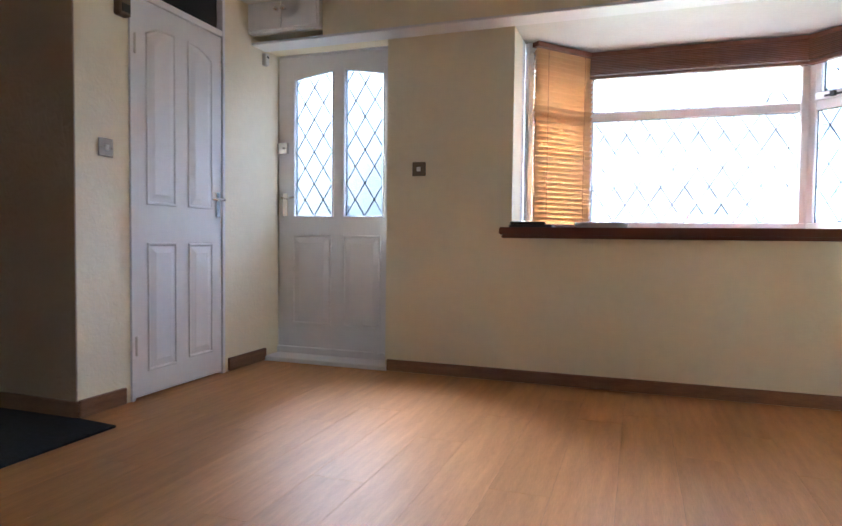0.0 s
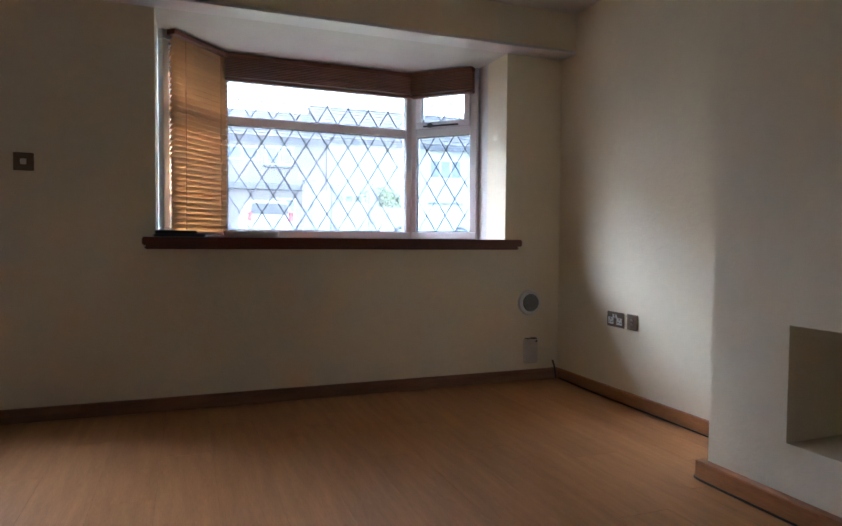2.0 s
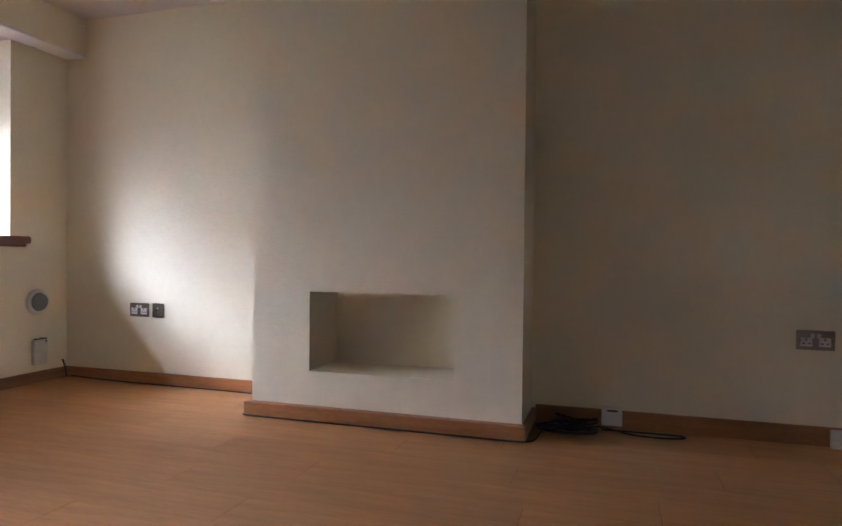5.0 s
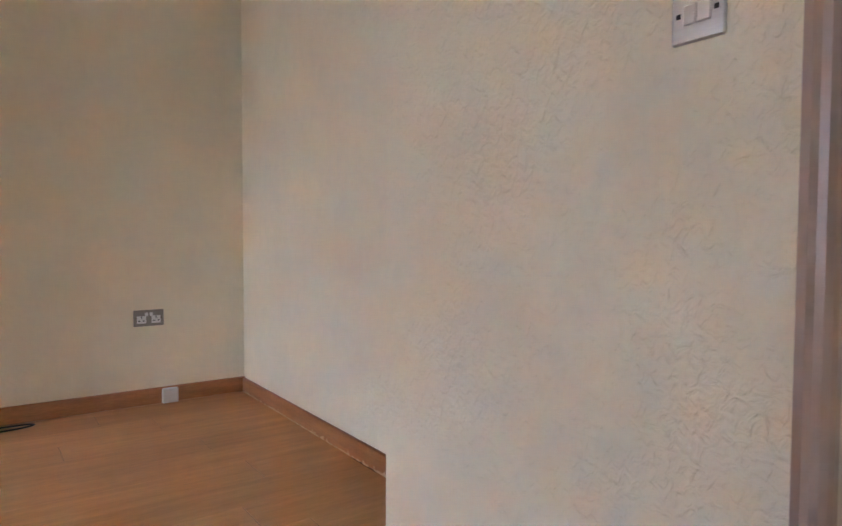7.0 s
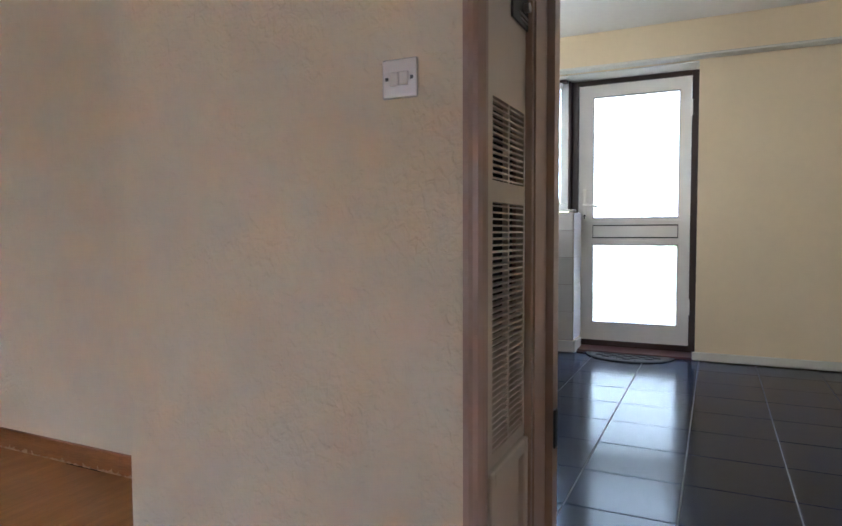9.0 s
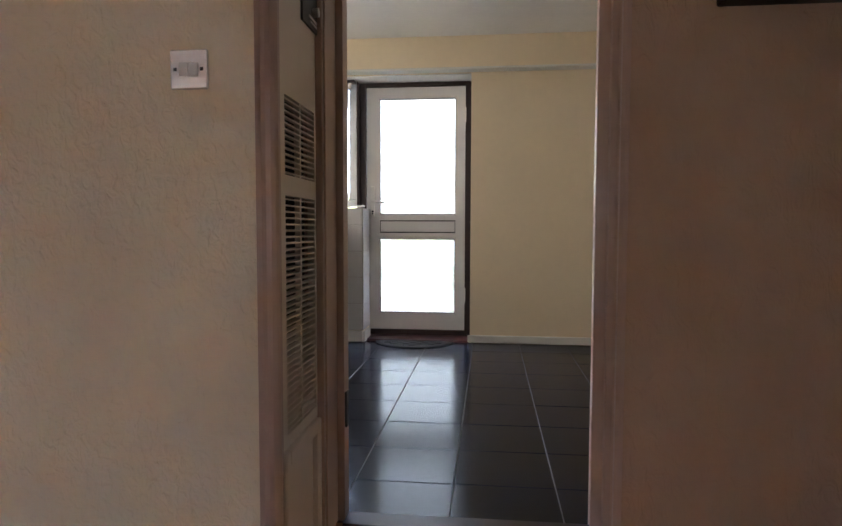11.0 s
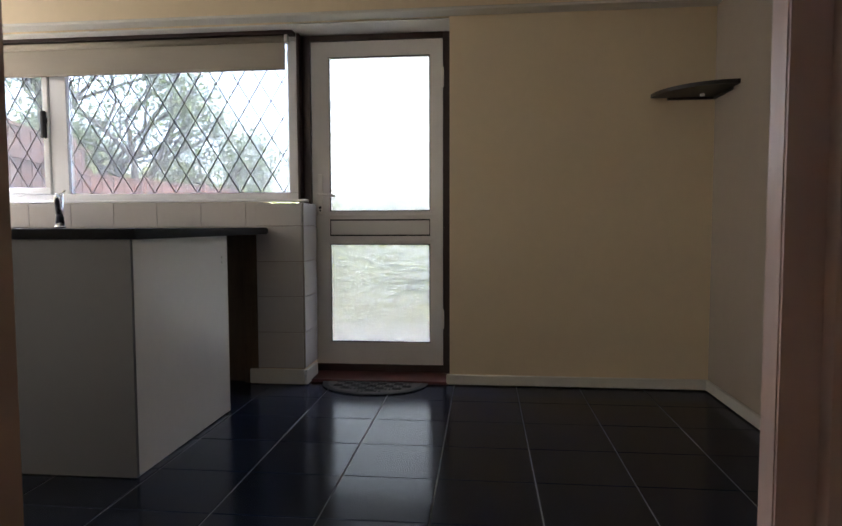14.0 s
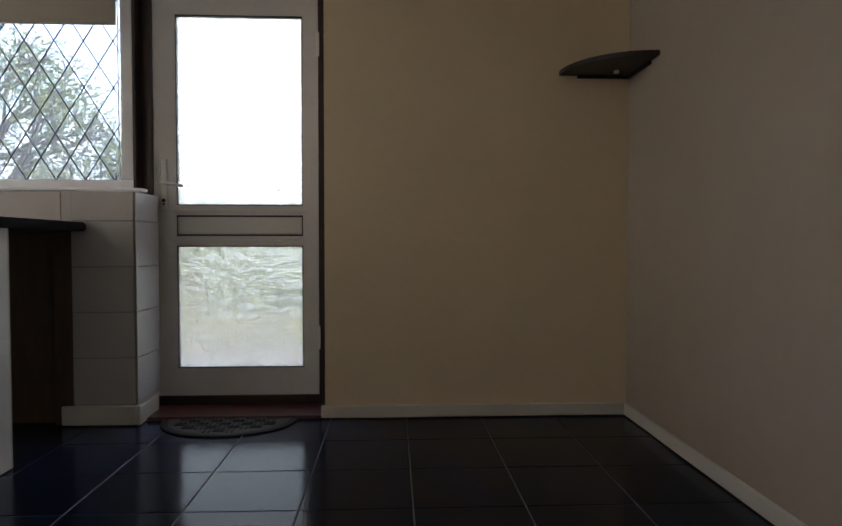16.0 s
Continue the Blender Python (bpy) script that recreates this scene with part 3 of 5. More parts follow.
lock = part("night_latch", B((L + 0.012, L + 0.085, FDY - 0.03, FDY, 1.425, 1.50), (L - 0.001, L + 0.010, FDY - 0.025, FDY, 1.43, 1.495), bevel=0.004), CHROME, front, "chrome night latch")
part("latch_knob", B((L + 0.04, L + 0.06, FDY - 0.05, FDY - 0.03, 1.455, 1.47), bevel=0.004), CHROME, lock)
hp = part("handle_plate", B((L + 0.035, L + 0.075, FDY - 0.008, FDY, 0.99, 1.15), bevel=0.003), CHROME, front, "chrome lever handle plate")
bm = bmesh.new()
tube(bm, (L + 0.055, FDY - 0.008, 1.115), (L + 0.055, FDY - 0.05, 1.115), 0.008)
tube(bm, (L + 0.055, FDY - 0.05, 1.115), (L + 0.15, FDY - 0.05, 1.118), 0.008, 0.006)
part("lever", bm, CHROME, hp, smooth=True)
solid("threshold", B((-0.294, 0.615, NY - 0.02, FDY - 0.021, 0.0, 0.03), (-0.298, 0.612, FDY + 0.001, FDY + 0.09, 0.0, 0.073), bevel=0.005), GLOSS, "white painted front door threshold", "threshold", kind="structure")
solid("door_reveal", B((0.600, 0.6145, NY + 0.002, FDY - 0.012, 0.03, 2.10)), WALL, "cream reveal beside the front door", "trim", kind="structure")

# ---- cupboard door in the west wall ----
cd = thing("door_2", (WX, 2.92, 0), "white four-panel moulded cupboard door, shut", "door", kind="structure")
part("leaf", B((WX - 0.035, WX + 0.004, 2.575, 3.262, 0.012, 2.035), bevel=0.003), GLOSS, cd)
for a0, a1, z0, z1, arch in ((2.655, 2.872, 1.0, 1.93, (0.055, 0.0)), (2.965, 3.180, 1.0, 1.93, (0.0, 0.055)), (2.660, 2.876, 0.135, 0.805, None), (2.968, 3.178, 0.15, 0.80, None)):
    raised_panel(("x", WX + 0.004, 1, a0, a1, z0, z1, arch), cd, GLOSS)
part("door_frame", B((WX - 0.10, WX + 0.012, 2.548, 2.573, 0, 2.30), (WX - 0.10, WX + 0.012, 3.264, 3.29, 0, 2.30), (WX - 0.10, WX + 0.012, 2.573, 3.264, 2.038, 2.075), (WX - 0.10, WX + 0.012, 2.573, 3.264, 2.275, 2.30), bevel=0.003), GLOSS, cd)
part("fanlight", B((WX - 0.04, WX - 0.03, 2.573, 3.264, 2.075, 2.275)), BLACK, cd, "dark glazed fanlight over the cupboard door")
for z in (0.28, 1.80):
    part("hinge", B((WX + 0.003, WX + 0.016, 2.570, 2.584, z - 0.05, z + 0.05), bevel=0.002), STEEL, cd, "steel butt hinge")
hp = part("handle_plate", B((WX + 0.004, WX + 0.012, 3.205, 3.243, 0.955, 1.105), bevel=0.003), CHROME, cd, "chrome lever handle")
bm = bmesh.new()
tube(bm, (WX + 0.012, 3.224, 1.06), (WX + 0.055, 3.224, 1.06), 0.009)
tube(bm, (WX + 0.055, 3.224, 1.06), (WX + 0.058, 3.115, 1.058), 0.009, 0.007)
part("lever", bm, CHROME, hp, smooth=True)

# ---- kitchen structure ----
built = set(bpy.data.objects)
solid("wall_south", B((KW - 0.2, 0.242, KS - 0.30, KS, 0, CEILZ), (0.242, 1.16, KS - 0.30, KS, 2.10, CEILZ), (1.16, 3.5, KS - 0.30, KS, 2.075, CEILZ), (3.5, EX, KS - 0.30, KS, 0, CEILZ),
     (1.356, 3.5, KS - 0.30, KS - 0.072, 0, 1.062), (1.083, 1.356, KS - 0.30, KS + 0.058, 0, 1.050)), WALLK, "cream kitchen wall with back door and window openings", "wall", kind="structure")
solid("wall_kitchen_west", B((KW - 0.2, KW, KS, DY1, 0, CEILZ)), WALLK_SHADE, "kitchen side wall with its shade put into the paint colour", "wall", kind="structure")
solid("beam_kitchen", B((KW, EX, KS, -4.225, 2.10, CEILZ)), WALLK, "boxed cream beam over the back door", "beam", kind="structure")
solid("beam_kitchen_trim", B((KW, EX, KS, -4.217, 2.083, 2.10), bevel=0.004), SKIRTW, "white painted strip under the kitchen beam", "trim", kind="structure")
solid("kitchen_soffit", B((0.244, 3.5, KD - 0.03, KS - 0.001, 2.068, 2.0745)), WHITEWALL, "white soffit over the kitchen window", "ceiling", kind="structure")
run("baseboard_kitchen", (KW, KS, 0.26, KS, (0, 1)), (KW, KS + 0.019, KW, DY1, (1, 0)), mat=SKIRTW, h=0.062, label="white painted skirting board")
run("baseboard_pier", (1.075, KS + 0.072, 1.40, KS + 0.072, (0, 1)), (1.072, KS + 0.09, 1.072, KD + 0.09, (-1, 0)), mat=SKIRTW, h=0.09, t=0.018, label="white painted skirting round the tiled pier")
kfloor = solid("floor_kitchen", B((KW, EX, KS - 0.3, DY1 + 0.08, -0.02, -0.003)), GROUT, "black slate tile floor with grey grout", "floor", kind="structure")
solid("door_sill", B((0.245, 1.075, KD + 0.012, KS + 0.015, -0.002, 0.018), bevel=0.004), REDSILL, "dark red tiled sill before the back door", "threshold", kind="structure")
solid("doorway_sill", B((-0.213, 0.53, DY1, DY0 + 0.02, -0.001, 0.008)), DARKWOOD, "dark strip where laminate meets tiles", "threshold", kind="structure")

# back door
bd = thing("door_3", (0.69, KD, 0), "white back door with patterned glass lights, shut", "door", kind="structure")
l, r = 0.295, 1.099
g0, g1 = 0.372, 0.990
T = 0.045
part("leaf", B((l, g0, KD - T, KD, 0.061, 2.030), (g1, r, KD - T, KD, 0.061, 2.030), (g0, g1, KD - T, KD, 0.061, 0.199), (g0, g1, KD - T, KD, 0.807, 1.007), (g0, g1, KD - T, KD, 1.938, 2.030)), ALU, bd)
for z0, z1 in ((0.199, 0.807), (1.007, 1.938)):
    p = part("pane", B((g0, g1, KD - 0.028, KD - 0.020, z0, z1)), OBSC, bd, "patterned obscure glass")
    p.visible_shadow = False
    part("gasket", B((g0, g1, KD - 0.014, KD + 0.002, z0, z0 + 0.006), (g0, g1, KD - 0.014, KD + 0.002, z1 - 0.006, z1), (g0, g0 + 0.005, KD - 0.014, KD + 0.002, z0 + 0.006, z1 - 0.006), (g1 - 0.005, g1, KD - 0.014, KD + 0.002, z0 + 0.006, z1 - 0.006)), BLACK, bd, "black rubber gasket")
part("mid_panel", B((g0 + 0.006, g1 - 0.006, KD, KD + 0.006, 0.865, 0.948), bevel=0.002), ALU, bd)
part("panel_gasket", B((g0, g1, KD, KD + 0.003, 0.855, 0.864), (g0, g1, KD, KD + 0.003, 0.949, 0.958), (g0, g0 + 0.005, KD, KD + 0.003, 0.864, 0.949), (g1 - 0.005, g1, KD, KD + 0.003, 0.864, 0.949)), BLACK, bd)
part("glazing_bead", B((g0 - 0.02, g1 + 0.02, KD, KD + 0.008, 0.825, 0.838), (g0 - 0.02, g1 + 0.02, KD, KD + 0.008, 0.975, 0.988), bevel=0.002), ALU, bd)
part("door_frame", B((0.2425, l - 0.002, KD - 0.08, KD + 0.018, 0, 2.066), (r + 0.002, 1.166, KD - 0.08, KD + 0.018, 0, 2.066), (l - 0.002, r + 0.002, KD - 0.08, KD + 0.018, 2.032, 2.066), (l - 0.002, r + 0.002, KD - 0.08, KD + 0.012, 0.0, 0.0605), (1.150, 1.1655, KD + 0.0185, -4.462, 1.052, 2.066), bevel=0.003), DARKWOOD, bd, "dark mahogany-stained frame")
for z in (1.80, 0.35):
    part("hinge", B((l - 0.010, l + 0.006, KD + 0.001, KD + 0.020, z - 0.06, z + 0.06), bevel=0.003), WPLAST, bd, "white hinge")
hp = part("handle_plate", B((1.034, 1.066, KD, KD + 0.010, 0.985, 1.235), bevel=0.004), WPLAST, bd, "white lever handle plate")
bm = bmesh.new()
tube(bm, (1.05, KD + 0.01, 1.115), (1.05, KD + 0.05, 1.115), 0.009)
tube(bm, (1.05, KD + 0.05, 1.115), (0.945, KD + 0.052, 1.098), 0.009, 0.007)
part("lever", bm, WPLAST, hp, smooth=True)
bm = bmesh.new()
tube(bm, (1.05, KD + 0.009, 1.03), (1.05, KD + 0.0125, 1.03), 0.009)
tube(bm, (1.05, KD + 0.009, 1.012), (1.05, KD + 0.0125, 1.012), 0.006)
part("keyhole", bm, BLACK, hp)

# kitchen window
kw = thing("window_4", (2.3, -4.49, 1.07), "white framed leaded kitchen window", "window", kind="structure")
WY0, WY1 = -4.53, -4.47
part("window_frame", B((1.166, 3.45, WY0, WY1, 1.071, 1.122), (1.166, 3.45, WY0, WY1, 2.02, 2.062), (1.166, 1.223, WY0, WY1, 1.122, 2.02), (2.645, 2.76, WY0, WY1, 1.122, 2.02), (3.39, 3.45, WY0, WY1, 1.122, 2.02), bevel=0.005), UPVC, kw)
part("casement_frame", B((2.761, 3.389, WY0 + 0.01, WY1 + 0.012, 1.123, 1.165), (2.761, 3.389, WY0 + 0.01, WY1 + 0.012, 1.985, 2.019), (2.761, 2.80, WY0 + 0.01, WY1 + 0.012, 1.165, 1.985), (3.35, 3.389, WY0 + 0.01, WY1 + 0.012, 1.165, 1.985), bevel=0.004), UPVC, kw)
KL = (0.138, 0.222)
for q, a, b, z0, z1 in ((Plane((2.645, -4.50), (1.223, -4.50)), 0, 1.422, 1.122, 2.02), (Plane((3.35, -4.495), (2.80, -4.495)), 0, 0.55, 1.165, 1.985)):
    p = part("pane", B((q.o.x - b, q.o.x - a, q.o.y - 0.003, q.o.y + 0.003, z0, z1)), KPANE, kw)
    part("leading", lead_lines(q, a, b, z0, z1, -0.007 if q.n.y < 0 else 0.004, *KL, 0.0055), LEAD, p, "diamond lead strips")
part("window_handle", B((2.772, 2.795, WY1 + 0.012, WY1 + 0.045, 1.47, 1.64), (2.765, 2.80, WY1 + 0.012, WY1 + 0.03, 1.56, 1.60), bevel=0.005), BLACK, kw, "dark metal casement fastener")
part("window_sill", B((1.10, 3.47, -4.47, KS - 0.062, 1.062, 1.078), bevel=0.004), UPVC, kw)
solid("window_head_trim", B((1.17, 3.45, -4.468, -4.40, 2.046, 2.066)), DARKWOOD, "dark stained strip over the kitchen window", "trim", kind="structure")
rb = thing("roller_blind", (2.2, -4.44, 1.848), "cream fabric roller blind, drawn a little way down", "blind")
part("fabric", B((1.226, 3.40, -4.440, -4.438, 1.85, 2.03)), BLINDFAB, rb)
part("hem_bar", B((1.226, 3.40, -4.445, -4.433, 1.845, 1.862), bevel=0.003), BLINDFAB, rb)
bm = bmesh.new()
tube(bm, (1.23, -4.435, 2.025), (3.41, -4.435, 2.025), 0.02, n=16)
part("roller", bm, BLINDFAB, rb, smooth=True)
bm = B((1.203, 1.224, -4.46, -4.415, 2.0, 2.046), bevel=0.003)
part("bracket", bm, WPLAST, rb)
bm = bmesh.new()
tube(bm, (1.215, -4.43, 2.0), (1.215, -4.43, 1.08), 0.002, n=6)
part("chain", bm, WPLAST, rb)

# ---- doorway and warm-air heater cupboard ----
solid("door_jamb", B((-0.292, RX, -1.416, -1.388, 0, 2.02), (0.531, 0.61, DY1 - 0.012, -1.3495, 0, 2.02), (RX, 0.531, DY1 - 0.01, DY0, 1.995, 2.02)), TRIMW, "aged white gloss door lining without a leaf", "door lining", kind="structure")


bm = bmesh.new()
prism(bm, [(-0.292, -1.3879), (-0.209, -1.3879), (-0.209, -1.384), (-0.240, -1.378), (-0.244, -1.367), (-0.262, -1.366), (-0.267, -1.361), (-0.269, -1.347), (-0.278, -1.341), (-0.292, -1.340)], 0.0, 2.02)
solid("architrave", bm, TRIMW, "moulded gloss architrave beside the kitchen doorway", "architrave", kind="structure")
solid("architrave_head", B((RX - 0.092, 0.531, DY0, DY0 + 0.02, 2.0, 2.08), bevel=0.004), TRIMW, "gloss architrave over the kitchen doorway", "architrave", kind="structure")
bm = bmesh.new()
prism(bm, [(0.610, -0.882), (0.612, -0.866), (0.598, -0.862), (0.590, -0.868), (0.578, -0.868), (0.570, -0.876), (0.566, -0.884), (0.566, -0.898), (0.610, -0.898)], 0.0, CEILZ)
solid("corner_moulding", bm, TRIMW, "moulded gloss corner trim beside the heater", "trim", kind="structure")
solid("jamb_lining", B((0.552, 0.610, -1.349, -1.196, 0.0, CEILZ), (0.546, 0.552, -1.30, -1.21, 0.0, CEILZ), bevel=0.002), TRIMW, "gloss painted timber lining beside the doorway", "trim", kind="structure")
heater = thing("air_heater", (0.585, -1.05, 0), "cream enamel warm-air heater front with louvred grilles", "heater")
HY0, HY1 = -1.194, -0.900
G0, G1 = -1.181, -0.939
for name, piece in zip(("stile", "stile", "fascia", "rail", "rail"), ((PX, 0.590, HY0, G0, 0.375, CEILZ - 0.002), (PX, 0.590, G1, HY1, 0.375, CEILZ - 0.002), (PX, 0.590, G0, G1, 1.207, CEILZ - 0.002), (PX, 0.590, G0, G1, 0.974, 1.022), (PX, 0.590, G0, G1, 0.375, 0.405))):
    part(name, B(piece), GRILLEP, heater)
# black sheet just behind the louvres; the duct's darkness is in its colour
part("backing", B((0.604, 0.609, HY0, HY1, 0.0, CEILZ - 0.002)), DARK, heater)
bm = B((PX - 0.012, 0.590, HY0, HY0 + 0.03, 0.02, 0.372), (PX - 0.012, 0.590, HY1 - 0.03, HY1, 0.02, 0.372), (PX - 0.012, 0.590, HY0 + 0.03, HY1 - 0.03, 0.335, 0.372), (PX - 0.012, 0.590, HY0 + 0.03, HY1 - 0.03, 0.02, 0.06), (PX + 0.004, 0.590, HY0 + 0.03, HY1 - 0.03, 0.06, 0.335), bevel=0.004)
part("access_flap", bm, GRILLEP, heater)
mid = (G0 + G1) / 2
for z0, z1, count in ((1.022, 1.207, 13), (0.405, 0.974, 38)):
    gr = part("grille", B((PX + 0.001, 0.585, mid - 0.005, mid + 0.005, z0, z1)), GRILLEP, heater)
    bm = bmesh.new()
    half = (G1 - G0) / 2 - 0.006
    step = (z1 - z0) / count
    bmesh.ops.create_cube(bm, size=1, matrix=Matrix.Rotation(radians(-7), 4, "Y") @ Matrix.Diagonal((0.014, half, 0.0036, 1)))
    me = bpy.data.meshes.new("louvre")
    bm.to_mesh(me)
    bm.free()
    me.materials.append(GRILLEP)
    for i in range(count):
        for y in (mid - 0.005 - half / 2, mid + 0.005 + half / 2):
            ob = share("louvre", me, Vector((PX + 0.008, y, z0 + step * (i + 0.5))), gr)
            ob.matrix_parent_inverse = base_of(gr).inverted()
            ob.rotation_euler = (0, radians(random.uniform(-3, 3)), 0)
ctrl = part("control_plate", B((PX - 0.006, PX, -1.202, -1.066, 1.415, 1.56), bevel=0.0055), BLACK, heater, "black control plate")
for y, z, r in ((-1.10, 1.50, 0.022), (-1.165, 1.465, 0.012)):
    bm = bmesh.new()
    tube(bm, (PX - 0.006, y, z), (PX - 0.020, y, z), r, n=16)
    part("dial", bm, STEEL, ctrl)
for y0, y1, z0, z1 in ((-1.19, -1.12, 1.44, 1.446), (-1.19, -1.13, 1.43, 1.434), (-1.15, -1.13, 1.50, 1.53)):
    part("marking", B((PX - 0.008, PX - 0.006, y0, y1, z0, z1)), STEEL, ctrl)
solid("hinge", B((0.524, 0.5305, -1.382, -1.352, 0.29, 0.40), bevel=0.002), BLACK, "bare black hinge leaf on the door lining", "hinge")
# stands for an unidentified dark shape high on this wall
solid("wall_box", B((-1.45, -0.51, DY0, DY0 + 0.10, 1.50, 2.15), bevel=0.004), DARKWOOD, "dark brown box high on the wall", "cabinet")

set_rear(built)


# ---- wall plates ----
def plate(name, face, axis, out, a, z, w, h, mat, label, category, kind):
    """A wall plate standing on a wall, with its rockers, sockets and screws as parts."""
    def bx(a0, a1, d0, d1, z0, z1, bevel=0.0):
        lo, hi = sorted((face + out * d0, face + out * d1))
        return B((lo, hi, a0, a1, z0, z1) if axis == "x" else (a0, a1, lo, hi, z0, z1), bevel=bevel)

    at = (face, a, z) if axis == "x" else (a, face, z)
    t = thing(name, at, label, category)
    part("plate", bx(a - w / 2, a + w / 2, 0, 0.008, z - h / 2, z + h / 2, 0.003), mat, t)
    if kind == "switch":
        part("rocker", bx(a - 0.013, a + 0.013, 0.008, 0.013, z - 0.014, z + 0.014, 0.002), WPLAST, t, "white rocker")
    elif kind == "spur":
        part("rocker", bx(a - 0.024, a - 0.002, 0.008, 0.013, z - 0.017, z + 0.014, 0.002), WPLAST, t, "white rocker")
        part("fuse_holder", bx(a + 0.002, a + 0.022, 0.008, 0.011, z - 0.017, z + 0.014, 0.002), WPLAST, t)
    elif kind == "double":
        for s in (-0.036, 0.036):
            u = part("socket", bx(a + s - 0.023, a + s + 0.023, 0.008, 0.0095, z - 0.028, z + 0.012, 0.0012), WPLAST, t, "white socket insert")
            bm = bmesh.new()
            for du, dz, hw, hh in ((0, 0.004, 0.0025, 0.006), (-0.011, -0.014, 0.005, 0.0025), (0.011, -0.014, 0.005, 0.0025)):
                lo, hi = sorted((face + out * 0.0095, face + out * 0.0102))
                b = (lo, hi, a + s + du - hw, a + s + du + hw, z + dz - hh, z + dz + hh) if axis == "x" else (a + s + du - hw, a + s + du + hw, lo, hi, z + dz - hh, z + dz + hh)
                box(bm, *b)
            part("slot", bm, BLACK, u)
        for s in (-0.012, 0.012):
            part("rocker", bx(a + s - 0.008, a + s + 0.008, 0.008, 0.013, z + 0.010, z + 0.030, 0.002), WPLAST, t, "white rocker")
    elif kind == "aerial":
        for dz in (-0.012, 0.012):
            part("outlet", bx(a - 0.006, a + 0.006, 0.008, 0.012, z + dz - 0.006, z + dz + 0.006, 0.002), WPLAST, t, "white aerial outlet")
    elif kind == "phone":
        part("outlet", bx(a - 0.012, a + 0.012, 0.008, 0.0095, z - 0.012, z + 0.004, 0.001), SKIRTW, t)
    if kind in ("switch", "spur", "double", "aerial"):
        for s in (-1, 1):
            u = s * (w / 2 - 0.013) if kind != "switch" else s * 0.030
            part("screw", bx(a + u - 0.004, a + u + 0.004, 0.008, 0.0095, z - 0.004, z + 0.004, 0.0012), BLACK if kind == "spur" else BRONZE, t)
    return t


plate("light_switch", NY, "y", -1, 0.816, 1.271, 0.086, 0.086, BRONZE, "dark bronze switch plate with white rocker", "switch", "switch")
plate("light_switch", WX, "x", 1, 2.402, 1.257, 0.086, 0.086, PEWTER, "aged pewter light switch beside the cupboard door", "switch", "switch")
plate("fused_spur", NIBY, "y", 1, 0.808, 1.251, 0.088, 0.088, STEEL, "brushed steel fused spur with white rocker", "switch", "spur")
plate("power_socket", EXN, "x", -1, 3.140, 0.465, 0.146, 0.086, BRONZE, "dark bronze double socket near the front wall", "socket", "double")
plate("aerial_socket", EXN, "x", -1, 2.999, 0.466, 0.086, 0.086, BRONZE, "dark bronze aerial outlet beside a double socket", "socket", "aerial")
plate("power_socket", EX, "x", -1, -0.560, 0.468, 0.150, 0.086, PEWTER, "aged pewter double socket in the alcove", "socket", "double")


def skirting_box(name, y, w, z0, z1, label, dark):
    t = thing(name, (EX - 0.018, y, z0), label, "socket")
    part("case", B((EX - 0.046, EX - 0.0185, y - w / 2, y + w / 2, z0, z1), bevel=0.004), WPLAST, t)
    part("cover_line", B((EX - 0.0475, EX - 0.046, y - w / 2 + 0.006, y + w / 2 - 0.006, (z0 + z1) / 2 - 0.001, (z0 + z1) / 2 + 0.001)), SKIRTW, t)
    if dark:
        part("vent_slot", B((EX - 0.0475, EX - 0.046, y - 0.028, y + 0.022, z1 - 0.022, z1 - 0.014)), BLACK, t)
    return t


skirting_box("phone_socket", 0.291, 0.095, 0.022, 0.112, "white plastic phone box on the alcove skirting", True)
skirting_box("phone_socket", -0.657, 0.080, 0.006, 0.085, "small white plastic outlet box on the alcove skirting", False)

# chipped paint and filler along the foot of the south skirting
bm = bmesh.new()
rnd = random.Random(3)
x = NIBX + 0.01
while x < EX - 0.05:
    step = rnd.uniform(0.006, 0.03)
    if rnd.random() < 0.8:
        h0, h1, h2 = [0.008 + rnd.uniform(0, 0.011) * (1.6 if rnd.random() < 0.25 else 0.7) for _ in range(3)]
        outline = [(x, 0.005), (x + step, 0.005), (x + step * 1.05, h1), (x + step * 0.5, h2), (x - step * 0.05, h0)]
        a, b = [[bm.verts.new((u, SY + d, z)) for u, z in outline] for d in (0.0178, 0.0196)]
        bm.faces.new(a)
        bm.faces.new(b[::-1])
        for k in range(5):
            bm.faces.new((a[k], b[k], b[(k + 1) % 5], a[(k + 1) % 5]))
    x += step
bmesh.ops.recalc_face_normals(bm, faces=bm.faces[:])
solid("paint_chips", bm, CHIP, "pale chipped patches along the south skirting", "paint chips", kind="stuff")

# round vent and box in the corner of the front wall
vent = thing("wall_vent", (3.618, NY, 0.51), "round grey wall vent in a pale collar", "vent")
bm = bmesh.new()
tube(bm, (3.618, NY, 0.51), (3.618, NY - 0.014, 0.51), 0.082, 0.076, n=28)
part("collar", bm, WHITEWALL, vent, "pale plastic collar")
bm = bmesh.new()
tube(bm, (3.622, NY - 0.012, 0.51), (3.622, NY - 0.026, 0.51), 0.058, 0.052, n=28)
part("cover", bm, material("dusty_grey_mesh", (0.18, 0.178, 0.175), 0.7, vary=0.25, scale=60), vent, "grey mesh cover")
sb = thing("junction_box", (3.627, NY, 0.20), "grey-brown plastic box low on the front wall", "junction box")
